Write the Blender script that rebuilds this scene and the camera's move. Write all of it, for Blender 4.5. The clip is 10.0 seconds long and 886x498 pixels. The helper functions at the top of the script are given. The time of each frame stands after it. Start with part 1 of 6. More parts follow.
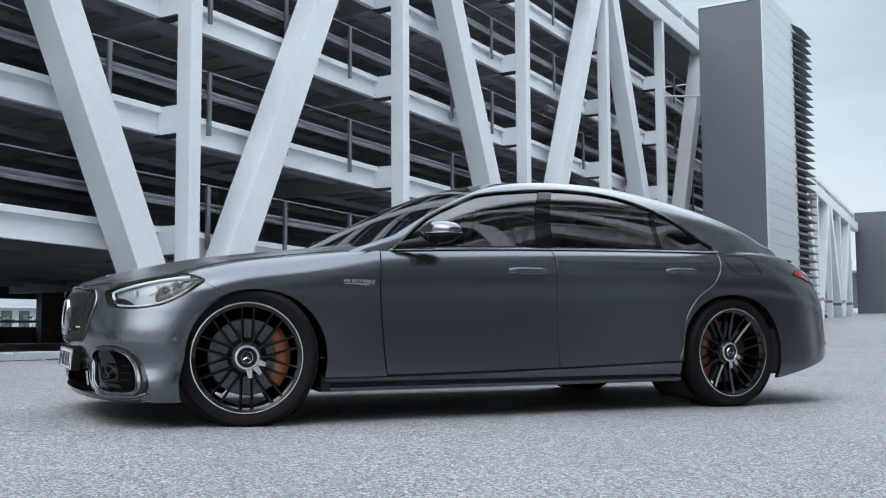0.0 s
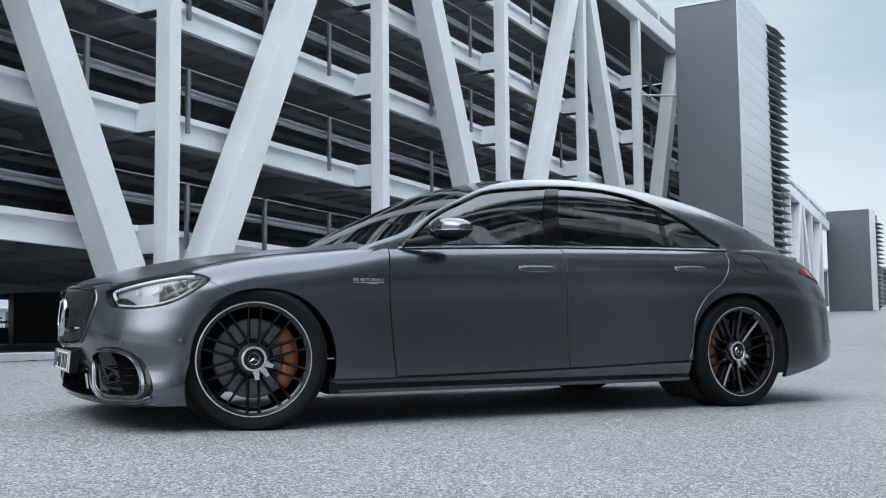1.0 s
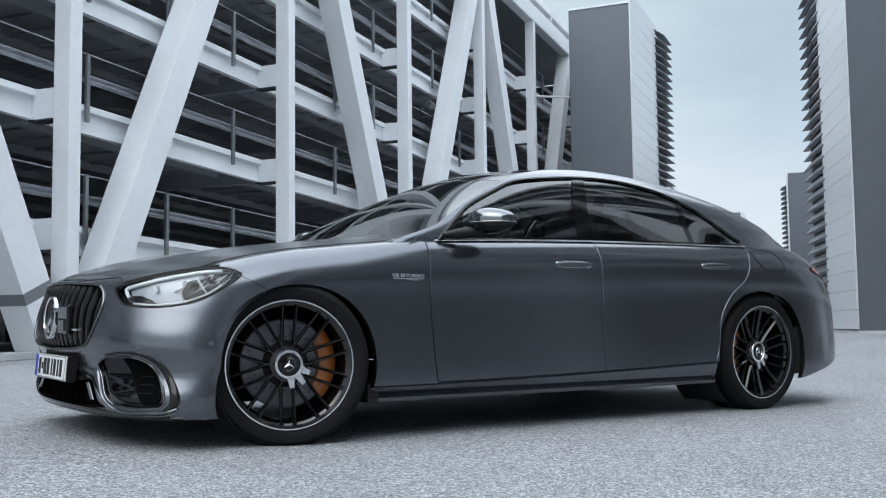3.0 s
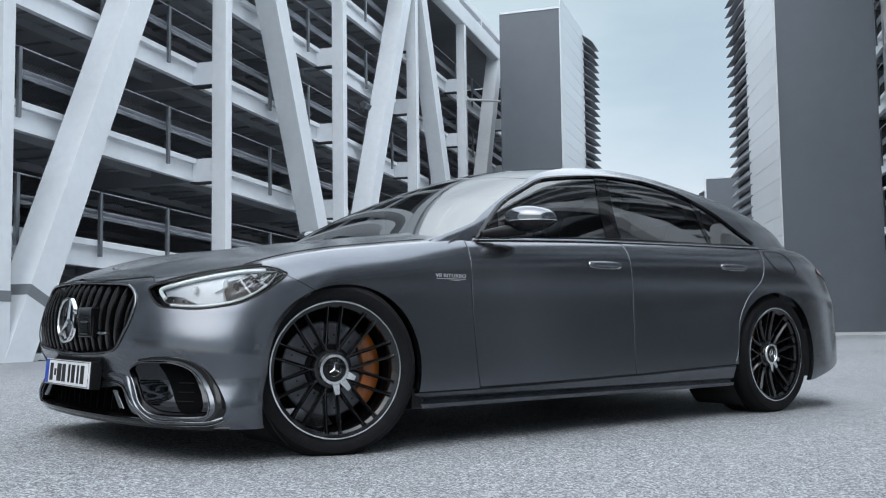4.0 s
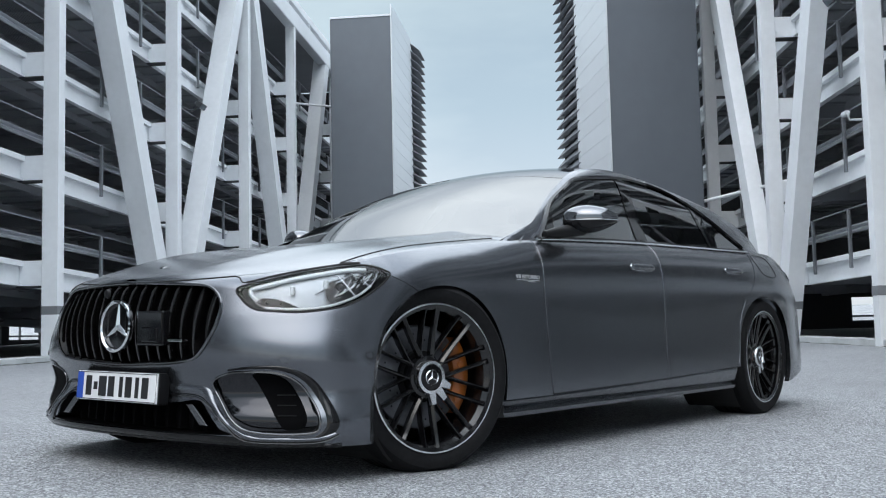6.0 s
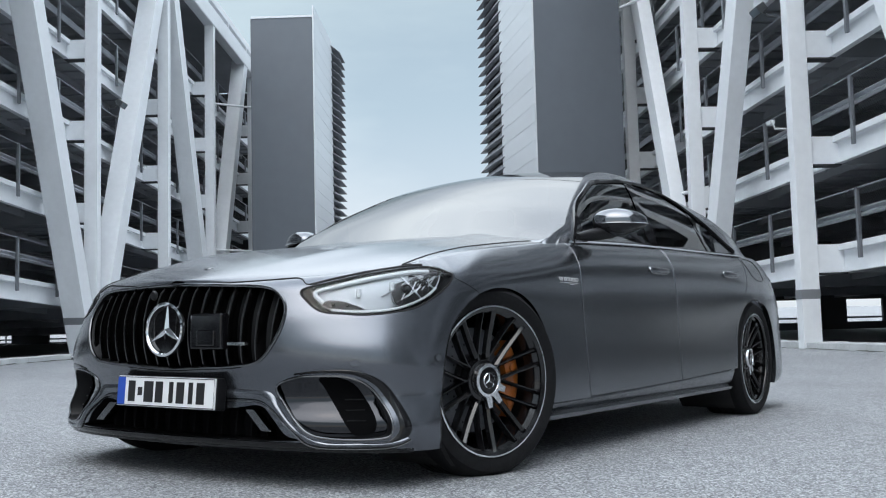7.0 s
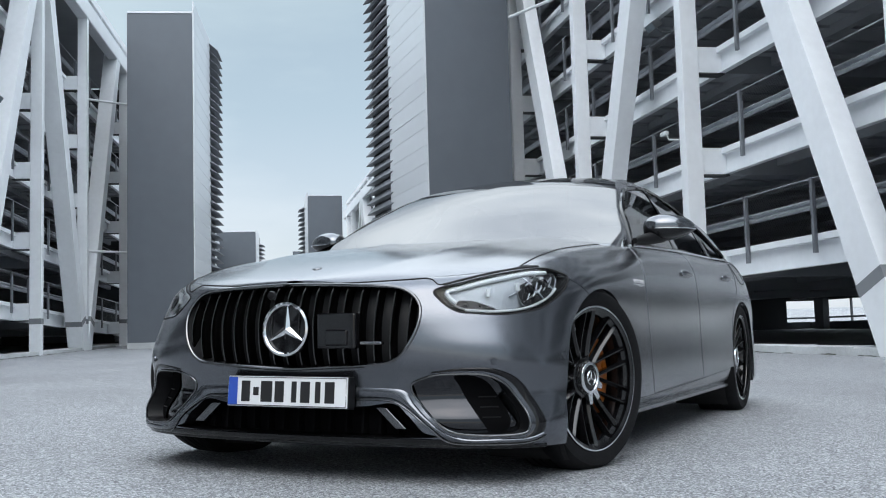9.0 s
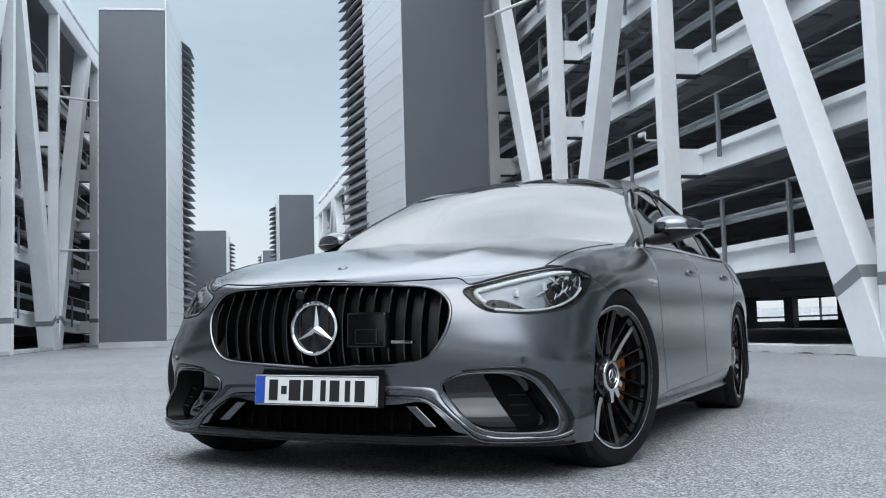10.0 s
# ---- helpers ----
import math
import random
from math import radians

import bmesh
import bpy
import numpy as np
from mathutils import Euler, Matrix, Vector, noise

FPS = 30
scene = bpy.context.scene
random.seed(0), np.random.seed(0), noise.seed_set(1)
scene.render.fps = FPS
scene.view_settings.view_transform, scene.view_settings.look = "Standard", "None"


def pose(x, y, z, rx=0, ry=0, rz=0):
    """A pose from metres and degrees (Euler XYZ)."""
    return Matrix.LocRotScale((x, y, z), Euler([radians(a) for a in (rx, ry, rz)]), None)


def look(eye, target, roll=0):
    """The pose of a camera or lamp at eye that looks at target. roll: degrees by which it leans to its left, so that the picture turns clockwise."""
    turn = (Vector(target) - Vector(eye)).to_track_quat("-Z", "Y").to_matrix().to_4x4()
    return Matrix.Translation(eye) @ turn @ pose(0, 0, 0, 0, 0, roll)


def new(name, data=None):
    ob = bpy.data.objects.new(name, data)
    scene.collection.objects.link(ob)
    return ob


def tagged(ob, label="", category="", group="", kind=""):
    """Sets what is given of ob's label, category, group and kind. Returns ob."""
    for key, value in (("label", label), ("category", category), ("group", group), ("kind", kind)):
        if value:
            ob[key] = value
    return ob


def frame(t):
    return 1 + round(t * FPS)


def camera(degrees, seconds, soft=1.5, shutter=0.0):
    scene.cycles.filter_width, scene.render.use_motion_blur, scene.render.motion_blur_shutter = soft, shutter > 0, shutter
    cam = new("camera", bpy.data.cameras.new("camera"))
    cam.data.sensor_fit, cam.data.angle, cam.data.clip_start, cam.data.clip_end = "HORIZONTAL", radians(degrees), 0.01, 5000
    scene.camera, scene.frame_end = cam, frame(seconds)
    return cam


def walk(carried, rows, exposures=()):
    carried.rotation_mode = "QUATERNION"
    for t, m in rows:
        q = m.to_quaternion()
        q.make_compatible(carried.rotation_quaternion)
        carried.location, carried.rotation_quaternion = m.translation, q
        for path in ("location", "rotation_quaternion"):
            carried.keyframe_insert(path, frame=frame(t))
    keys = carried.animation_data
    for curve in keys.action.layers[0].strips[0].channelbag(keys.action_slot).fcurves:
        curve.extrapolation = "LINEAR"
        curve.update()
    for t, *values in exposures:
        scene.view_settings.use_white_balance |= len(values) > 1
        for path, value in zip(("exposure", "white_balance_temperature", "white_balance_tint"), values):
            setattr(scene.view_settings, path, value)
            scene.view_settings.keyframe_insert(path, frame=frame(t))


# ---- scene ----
cam = camera(47.08, 10.0, soft=1.1)
PATH = [
    (0, (-1.434, -6.050, 0.465), (-0.542, -4.267, 0.624), -0.33),
    (0.5, (-1.484, -5.948, 0.461), (-0.572, -4.175, 0.620), -0.42),
    (1, (-1.551, -5.831, 0.470), (-0.611, -4.073, 0.627), -0.53),
    (1.5, (-1.639, -5.678, 0.472), (-0.662, -3.940, 0.628), -0.54),
    (2, (-1.757, -5.472, 0.475), (-0.725, -3.766, 0.631), -0.62),
    (2.5, (-1.876, -5.231, 0.480), (-0.786, -3.561, 0.634), -0.70),
    (4, (-2.357, -4.456, 0.489), (-1.077, -2.926, 0.647), -0.80),
    (4.5, (-2.517, -4.192, 0.488), (-1.167, -2.726, 0.647), -1.04),
    (5, (-2.681, -3.913, 0.497), (-1.256, -2.520, 0.657), -1.02),
    (5.5, (-2.842, -3.664, 0.495), (-1.352, -2.340, 0.658), -1.14),
    (7, (-3.306, -2.936, 0.506), (-1.648, -1.830, 0.675), -1.43),
    (7.5, (-3.447, -2.718, 0.510), (-1.747, -1.678, 0.679), -1.46),
    (8, (-3.615, -2.506, 0.510), (-1.875, -1.535, 0.679), -1.50),
    (8.5, (-3.769, -2.333, 0.511), (-1.999, -1.417, 0.681), -1.57),
    (9, (-3.882, -2.165, 0.514), (-2.088, -1.299, 0.683), -1.59),
    (9.5, (-3.956, -2.057, 0.518), (-2.147, -1.222, 0.685), -1.63),
    (10, (-4.005, -1.983, 0.519), (-2.185, -1.172, 0.685), -1.62),
]
walk(cam, [(t, look(eye, target, roll)) for t, eye, target, roll in PATH])

# ---- light ----
SUN_EL, SUN_ROT = radians(48), radians(250)
world = bpy.data.worlds.new("sky")
scene.world = world
world.use_nodes = True
wn = world.node_tree
wn.nodes.clear()
w_out = wn.nodes.new("ShaderNodeOutputWorld")
w_bg = wn.nodes.new("ShaderNodeBackground")
w_sky = wn.nodes.new("ShaderNodeTexSky")
w_sky.sky_type, w_sky.sun_disc = "NISHITA", False
w_sky.sun_elevation, w_sky.sun_rotation = SUN_EL, SUN_ROT
w_sky.air_density, w_sky.dust_density, w_sky.ozone_density = 1.0, 2.0, 1.0
w_co = wn.nodes.new("ShaderNodeTexCoord")
w_map = wn.nodes.new("ShaderNodeMapping")
w_map.inputs["Scale"].default_value = (1.0, 1.0, 3.2)
w_noise = wn.nodes.new("ShaderNodeTexNoise")
w_noise.inputs["Scale"].default_value, w_noise.inputs["Detail"].default_value = 1.6, 6.0
w_noise.inputs["Roughness"].default_value = 0.55
w_ramp = wn.nodes.new("ShaderNodeValToRGB")
w_ramp.color_ramp.elements[0].position, w_ramp.color_ramp.elements[0].color = 0.38, (0.55, 0.55, 0.55, 1)
w_ramp.color_ramp.elements[1].position, w_ramp.color_ramp.elements[1].color = 0.72, (1, 1, 1, 1)
w_mix = wn.nodes.new("ShaderNodeMix")
w_mix.data_type = "RGBA"
w_mix.inputs["B"].default_value = (7.65, 8.33, 8.87, 1)   # high thin cloud
wn.links.new(w_co.outputs["Generated"], w_map.inputs["Vector"])
wn.links.new(w_map.outputs[0], w_noise.inputs["Vector"])
wn.links.new(w_noise.outputs["Fac"], w_ramp.inputs[0])
wn.links.new(w_ramp.outputs[0], w_mix.inputs["Factor"])
wn.links.new(w_sky.outputs[0], w_mix.inputs["A"])
# the cloud layer is pale at the horizon, bluer above it and brightest overhead
w_sep = wn.nodes.new("ShaderNodeSeparateXYZ")
w_lift = wn.nodes.new("ShaderNodeValToRGB")
lift = w_lift.color_ramp
lift.elements[0].position, lift.elements[0].color = 0.0, (0.126, 0.126, 0.128, 1)
lift.elements[1].position, lift.elements[1].color = 1.0, (0.47, 0.47, 0.47, 1)
for where, how in ((0.12, (0.126, 0.127, 0.129)), (0.22, (0.106, 0.116, 0.118)), (0.36, (0.098, 0.110, 0.112)), (0.48, (0.27, 0.275, 0.275)), (0.68, (0.43, 0.43, 0.43))):
    e = lift.elements.new(where)
    e.color = (*how, 1)
w_ten = wn.nodes.new("ShaderNodeVectorMath")
w_ten.operation = "SCALE"
w_ten.inputs["Scale"].default_value = 10.0
w_scale = wn.nodes.new("ShaderNodeVectorMath")
w_scale.operation = "MULTIPLY"
wn.links.new(w_co.outputs["Generated"], w_sep.inputs[0])
wn.links.new(w_sep.outputs["Z"], w_lift.inputs[0])
wn.links.new(w_lift.outputs[0], w_ten.inputs[0])
wn.links.new(w_mix.outputs["Result"], w_scale.inputs[0])
wn.links.new(w_ten.outputs[0], w_scale.inputs[1])
wn.links.new(w_scale.outputs[0], w_bg.inputs["Color"])
w_bg.inputs["Strength"].default_value = 0.089
wn.links.new(w_bg.outputs[0], w_out.inputs["Surface"])

sun = new("sun", bpy.data.lights.new("sun", "SUN"))
sun.data.energy, sun.data.angle, sun.data.color = 0.7, radians(55), (0.975, 0.985, 1.0)
sun.matrix_world = look((-19, -9, 27), (0, 0, 0))


# ---- materials ----
def material(name, color, rough=0.5, metal=0.0, grain=0.0, grain_scale=20.0, bump=0.0, bump_scale=80.0, stain=0.0, stain_scale=1.5, coat=0.0, coat_rough=0.05, vary=0.0, spec=0.5):
    """A surface with fine grain, larger stains, relief and, piece by piece, small differences of tone."""
    m = bpy.data.materials.new(name)
    m.use_nodes = True
    nt = m.node_tree
    b = nt.nodes["Principled BSDF"]
    b.inputs["Base Color"].default_value = (*color, 1)
    b.inputs["Roughness"].default_value, b.inputs["Metallic"].default_value = rough, metal
    b.inputs["Coat Weight"].default_value, b.inputs["Coat Roughness"].default_value = coat, coat_rough
    b.inputs["Specular IOR Level"].default_value = spec
    co = nt.nodes.new("ShaderNodeTexCoord")
    base = None

    def noise_value(scale, detail, low, high):
        n = nt.nodes.new("ShaderNodeTexNoise")
        n.inputs["Scale"].default_value, n.inputs["Detail"].default_value = scale, detail
        nt.links.new(co.outputs["Object"], n.inputs["Vector"])
        r = nt.nodes.new("ShaderNodeMapRange")
        r.inputs["From Min"].default_value, r.inputs["From Max"].default_value = 0.3, 0.7
        r.inputs["To Min"].default_value, r.inputs["To Max"].default_value = low, high
        nt.links.new(n.outputs["Fac"], r.inputs["Value"])
        return r.outputs[0]

    factors = []
    if grain:
        factors.append(noise_value(grain_scale, 4, 1 - grain, 1 + grain))
    if stain:
        factors.append(noise_value(stain_scale, 5, 1 - stain, 1 + stain))
    if vary:
        info = nt.nodes.new("ShaderNodeObjectInfo")
        r = nt.nodes.new("ShaderNodeMapRange")
        r.inputs["To Min"].default_value, r.inputs["To Max"].default_value = 1 - vary, 1 + vary
        nt.links.new(info.outputs["Random"], r.inputs["Value"])
        factors.append(r.outputs[0])
    if factors:
        value = factors[0]
        for f in factors[1:]:
            mul = nt.nodes.new("ShaderNodeMath")
            mul.operation = "MULTIPLY"
            nt.links.new(value, mul.inputs[0])
            nt.links.new(f, mul.inputs[1])
            value = mul.outputs[0]
        sc = nt.nodes.new("ShaderNodeVectorMath")
        sc.operation = "SCALE"
        sc.inputs[0].default_value = color
        nt.links.new(value, sc.inputs["Scale"])
        nt.links.new(sc.outputs[0], b.inputs["Base Color"])
    if stain:
        nt.links.new(noise_value(stain_scale * 3, 4, max(0.02, rough - 0.08), min(1, rough + 0.08)), b.inputs["Roughness"])
    if bump:
        n = nt.nodes.new("ShaderNodeTexNoise")
        n.inputs["Scale"].default_value, n.inputs["Detail"].default_value = bump_scale, 3
        nt.links.new(co.outputs["Object"], n.inputs["Vector"])
        bp = nt.nodes.new("ShaderNodeBump")
        bp.inputs["Strength"].default_value, bp.inputs["Distance"].default_value = bump, 0.01
        nt.links.new(n.outputs["Fac"], bp.inputs["Height"])
        nt.links.new(bp.outputs[0], b.inputs["Normal"])
    return m


def asphalt_material():
    m = material("asphalt", (0.26, 0.27, 0.285), 0.66)
    nt = m.node_tree
    b = nt.nodes["Principled BSDF"]
    co = nt.nodes["Texture Coordinate"]

    def noise_node(scale, detail, rough=0.5):
        n = nt.nodes.new("ShaderNodeTexNoise")
        n.inputs["Scale"].default_value, n.inputs["Detail"].default_value, n.inputs["Roughness"].default_value = scale, detail, rough
        nt.links.new(co.outputs["Object"], n.inputs["Vector"])
        return n

    stones = nt.nodes.new("ShaderNodeTexVoronoi")
    stones.inputs["Scale"].default_value = 150
    nt.links.new(co.outputs["Object"], stones.inputs["Vector"])
    tone = nt.nodes.new("ShaderNodeSeparateColor")
    nt.links.new(stones.outputs["Color"], tone.inputs[0])
    grit = nt.nodes.new("ShaderNodeValToRGB")
    e = grit.color_ramp.elements
    e[0].position, e[0].color = 0.0, (0.075, 0.079, 0.086, 1)
    e[1].position, e[1].color = 1.0, (0.51, 0.525, 0.545, 1)
    mid = grit.color_ramp.elements.new(0.55)
    mid.color = (0.228, 0.238, 0.25, 1)
    nt.links.new(tone.outputs[0], grit.inputs[0])
    large = noise_node(0.35, 6, 0.6)
    lr = nt.nodes.new("ShaderNodeMapRange")
    lr.inputs["From Min"].default_value, lr.inputs["From Max"].default_value = 0.3, 0.7
    lr.inputs["To Min"].default_value, lr.inputs["To Max"].default_value = 0.86, 1.14
    nt.links.new(large.outputs["Fac"], lr.inputs["Value"])
    mid_n = noise_node(38, 4)
    mr = nt.nodes.new("ShaderNodeMapRange")
    mr.inputs["From Min"].default_value, mr.inputs["From Max"].default_value = 0.3, 0.7
    mr.inputs["To Min"].default_value, mr.inputs["To Max"].default_value = 0.82, 1.18
    nt.links.new(mid_n.outputs["Fac"], mr.inputs["Value"])
    mul = nt.nodes.new("ShaderNodeMath")
    mul.operation = "MULTIPLY"
    nt.links.new(lr.outputs[0], mul.inputs[0])
    nt.links.new(mr.outputs[0], mul.inputs[1])
    sc = nt.nodes.new("ShaderNodeVectorMath")
    sc.operation = "SCALE"
    nt.links.new(grit.outputs[0], sc.inputs[0])
    nt.links.new(mul.outputs[0], sc.inputs["Scale"])
    nt.links.new(sc.outputs[0], b.inputs["Base Color"])
    bp = nt.nodes.new("ShaderNodeBump")
    bp.inputs["Strength"].default_value, bp.inputs["Distance"].default_value = 0.55, 0.006
    nt.links.new(stones.outputs["Distance"], bp.inputs["Height"])
    nt.links.new(bp.outputs[0], b.inputs["Normal"])
    return m


def glass_material(name, tint, rough=0.0, ior=1.85):
    """A thin dark pane: clear where looked through, mirror-like at its face."""
    m = bpy.data.materials.new(name)
    m.use_nodes = True
    nt = m.node_tree
    nt.nodes.clear()
    out = nt.nodes.new("ShaderNodeOutputMaterial")
    mix = nt.nodes.new("ShaderNodeMixShader")
    clear = nt.nodes.new("ShaderNodeBsdfTransparent")
    clear.inputs["Color"].default_value = (*tint, 1)
    gloss = nt.nodes.new("ShaderNodeBsdfGlossy")
    gloss.inputs["Roughness"].default_value = rough
    fres = nt.nodes.new("ShaderNodeFresnel")
    fres.inputs["IOR"].default_value = ior
    nt.links.new(fres.outputs[0], mix.inputs["Fac"])
    nt.links.new(clear.outputs[0], mix.inputs[1])
    nt.links.new(gloss.outputs[0], mix.inputs[2])
    nt.links.new(mix.outputs[0], out.inputs["Surface"])
    return m


def mesh_material():
    """Chain-link netting: dark wires with open cells."""
    m = bpy.data.materials.new("wire_netting")
    m.use_nodes = True
    nt = m.node_tree
    b = nt.nodes["Principled BSDF"]
    b.inputs["Base Color"].default_value = (0.05, 0.053, 0.058, 1)
    b.inputs["Roughness"].default_value = 0.5
    b.inputs["Metallic"].default_value = 0.6
    co = nt.nodes.new("ShaderNodeTexCoord")
    rot = nt.nodes.new("ShaderNodeMapping")
    rot.inputs["Rotation"].default_value = (0, radians(45), 0)
    nt.links.new(co.outputs["Object"], rot.inputs["Vector"])
    sep = nt.nodes.new("ShaderNodeSeparateXYZ")
    nt.links.new(rot.outputs[0], sep.inputs[0])
    wires = []
    for axis in ("X", "Z"):
        f = nt.nodes.new("ShaderNodeMath")
        f.operation = "PINGPONG"
        f.inputs[1].default_value = 0.03
        nt.links.new(sep.outputs[axis], f.inputs[0])
        less = nt.nodes.new("ShaderNodeMath")
        less.operation = "LESS_THAN"
        less.inputs[1].default_value = 0.002
        nt.links.new(f.outputs[0], less.inputs[0])
        wires.append(less.outputs[0])
    mx = nt.nodes.new("ShaderNodeMath")
    mx.operation = "MAXIMUM"
    nt.links.new(wires[0], mx.inputs[0])
    nt.links.new(wires[1], mx.inputs[1])
    nt.links.new(mx.outputs[0], b.inputs["Alpha"])
    return m


ASPHALT = asphalt_material()
STEEL_WHITE = material("white_painted_steel", (0.77, 0.795, 0.82), 0.42, grain=0.025, grain_scale=6, stain=0.05, stain_scale=0.5, bump=0.04, bump_scale=30)
BAND_GREY = material("grey_painted_band", (0.19, 0.20, 0.215), 0.5, stain=0.08)
DECK = material("deck_concrete", (0.22, 0.23, 0.24), 0.8, grain=0.08, grain_scale=5, stain=0.15, stain_scale=0.4)
SOFFIT = material("profiled_soffit_sheet", (0.31, 0.325, 0.345), 0.6, metal=0.0, stain=0.12, stain_scale=0.5)
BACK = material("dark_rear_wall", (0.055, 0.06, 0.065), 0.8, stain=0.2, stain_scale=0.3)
GALV = material("galvanised_steel", (0.40, 0.42, 0.45), 0.42, metal=0.75, grain=0.1, grain_scale=12, stain=0.12, stain_scale=2)
POST = material("weathered_grey_post", (0.20, 0.21, 0.23), 0.5, metal=0.5, stain=0.12, stain_scale=3, vary=0.1)
NETTING = mesh_material()
KERB = material("concrete_kerb", (0.50, 0.52, 0.53), 0.8, grain=0.08, grain_scale=30, stain=0.16, stain_scale=1.2, bump=0.2, bump_scale=60)
MOSS = material("moss_and_dirt", (0.045, 0.05, 0.035), 0.95, grain=0.4, grain_scale=25)
CLAD_GREY = material("grey_sheet_cladding", (0.125, 0.14, 0.16), 0.42, metal=0.25, stain=0.05, stain_scale=0.25, grain=0.02, grain_scale=2)
CLAD_LIGHT = material("silver_sheet_cladding", (0.70, 0.725, 0.75), 0.30, metal=0.25, grain=0.012, grain_scale=1.5, vary=0.035)
FIN_DARK = material("dark_louvre_backing", (0.035, 0.038, 0.042), 0.6)
FIN = material("louvre_blade_metal", (0.17, 0.18, 0.20), 0.42, metal=0.5, vary=0.08)
FAR_WALL = material("pale_render", (0.62, 0.65, 0.67), 0.8, stain=0.08, stain_scale=0.2)
FAR_GLASS = material("far_window_glass", (0.10, 0.13, 0.15), 0.12, metal=0.2)
LEAF = material("far_foliage", (0.055, 0.085, 0.035), 0.9, grain=0.4, grain_scale=3)
SIGN_YELLOW = material("pale_green_panel", (0.48, 0.55, 0.24), 0.5, stain=0.06)
LAMP_BODY = material("floodlight_housing", (0.06, 0.065, 0.07), 0.4, metal=0.4)
CAMERA_BODY = material("white_camera_housing", (0.55, 0.58, 0.6), 0.4)


# ---- mesh helpers ----
def part(name, bm, mat, parent=None, label="", smooth=False, sharp=35.0):
    me = bpy.data.meshes.new(name)
    bm.normal_update()
    bm.to_mesh(me)
    bm.free()
    me.materials.append(mat)
    if smooth:
        for p in me.polygons:
            p.use_smooth = True
        me.set_sharp_from_angle(angle=radians(sharp))
    ob = new(name, me)
    if parent:
        ob.parent = parent
    if label:
        ob["label"] = label
    return ob


def empty(name, m=None):
    ob = new(name)
    if m is not None:
        ob.matrix_world = m
    return ob


def box(bm, x0, x1, y0, y1, z0, z1, bevel=0.0):
    m = Matrix.LocRotScale(((x0 + x1) / 2, (y0 + y1) / 2, (z0 + z1) / 2), None, (abs(x1 - x0), abs(y1 - y0), abs(z1 - z0)))
    made = bmesh.ops.create_cube(bm, size=1, matrix=m)
    if bevel:
        edges = {e for v in made["verts"] for e in v.link_edges}
        bmesh.ops.bevel(bm, geom=list(edges), offset=bevel, segments=2, profile=0.5, affect="EDGES")
    return bm


def prism(bm, outline, axis, lo, hi):
    """Extrudes a 2D outline along an axis: 'x' takes (y, z), 'y' takes (x, z), 'z' takes (x, y)."""
    place = {"x": lambda a, b, c: (c, a, b), "y": lambda a, b, c: (a, c, b), "z": lambda a, b, c: (a, b, c)}[axis]
    one = [bm.verts.new(place(a, b, lo)) for a, b in outline]
    two = [bm.verts.new(place(a, b, hi)) for a, b in outline]
    n = len(outline)
    bm.faces.new(one[::-1])
    bm.faces.new(two)
    for k in range(n):
        bm.faces.new((one[k], one[(k + 1) % n], two[(k + 1) % n], two[k]))
    bmesh.ops.recalc_face_normals(bm, faces=bm.faces)
    return bm


def beam_between(bm, a, b, width, depth, bevel=0.02):
    """A box beam from a to b in the plane of the facade: width across it, depth into the building."""
    a, b = Vector(a), Vector(b)
    d = b - a
    length = d.length
    d.normalize()
    side = Vector((0, 1, 0))
    across = d.cross(side).normalized()
    m = Matrix((across, side, d)).transposed().to_4x4()
    m.translation = (a + b) / 2
    made = bmesh.ops.create_cube(bm, size=1, matrix=m @ Matrix.Diagonal((width, depth, length, 1)))
    if bevel:
        bmesh.ops.bevel(bm, geom=list({e for v in made["verts"] for e in v.link_edges}), offset=bevel, segments=2, profile=0.5, affect="EDGES")
    return bm


def tube(bm, points, radius, sides=8, closed=False):
    """A round bar along a list of points."""
    pts = [Vector(p) for p in points]
    rings, n = [], len(pts)
    up0 = None
    for k, p in enumerate(pts):
        d = (pts[(k + 1) % n] - pts[k - 1]) if closed or 0 < k < n - 1 else (pts[1] - pts[0] if k == 0 else pts[-1] - pts[-2])
        d.normalize()
        ref = up0 if up0 is not None else (Vector((0, 0, 1)) if abs(d.z) < 0.9 else Vector((1, 0, 0)))
        a = (ref - d * ref.dot(d)).normalized()
        up0 = a
        b = d.cross(a)
        r = radius[k] if isinstance(radius, (list, tuple)) else radius
        rings.append([bm.verts.new(p + r * (math.cos(2 * math.pi * j / sides) * a + math.sin(2 * math.pi * j / sides) * b)) for j in range(sides)])
    for k in range(n if closed else n - 1):
        r0, r1 = rings[k], rings[(k + 1) % n]
        for j in range(sides):
            bm.faces.new((r0[j], r0[(j + 1) % sides], r1[(j + 1) % sides], r1[j]))
    if not closed:
        bm.faces.new(rings[0][::-1])
        bm.faces.new(rings[-1])
    bmesh.ops.recalc_face_normals(bm, faces=bm.faces)
    return bm


# ---- ground ----
HEAD_L, HEAD_R = radians(31.87), radians(37.26)
L_FRAME = Matrix.Rotation(HEAD_L, 4, "Z")
U_L, V_L = Vector((math.cos(HEAD_L), math.sin(HEAD_L), 0)), Vector((-math.sin(HEAD_L), math.cos(HEAD_L), 0))
U_R, V_R = Vector((math.cos(HEAD_R), math.sin(HEAD_R), 0)), Vector((-math.sin(HEAD_R), math.cos(HEAD_R), 0))


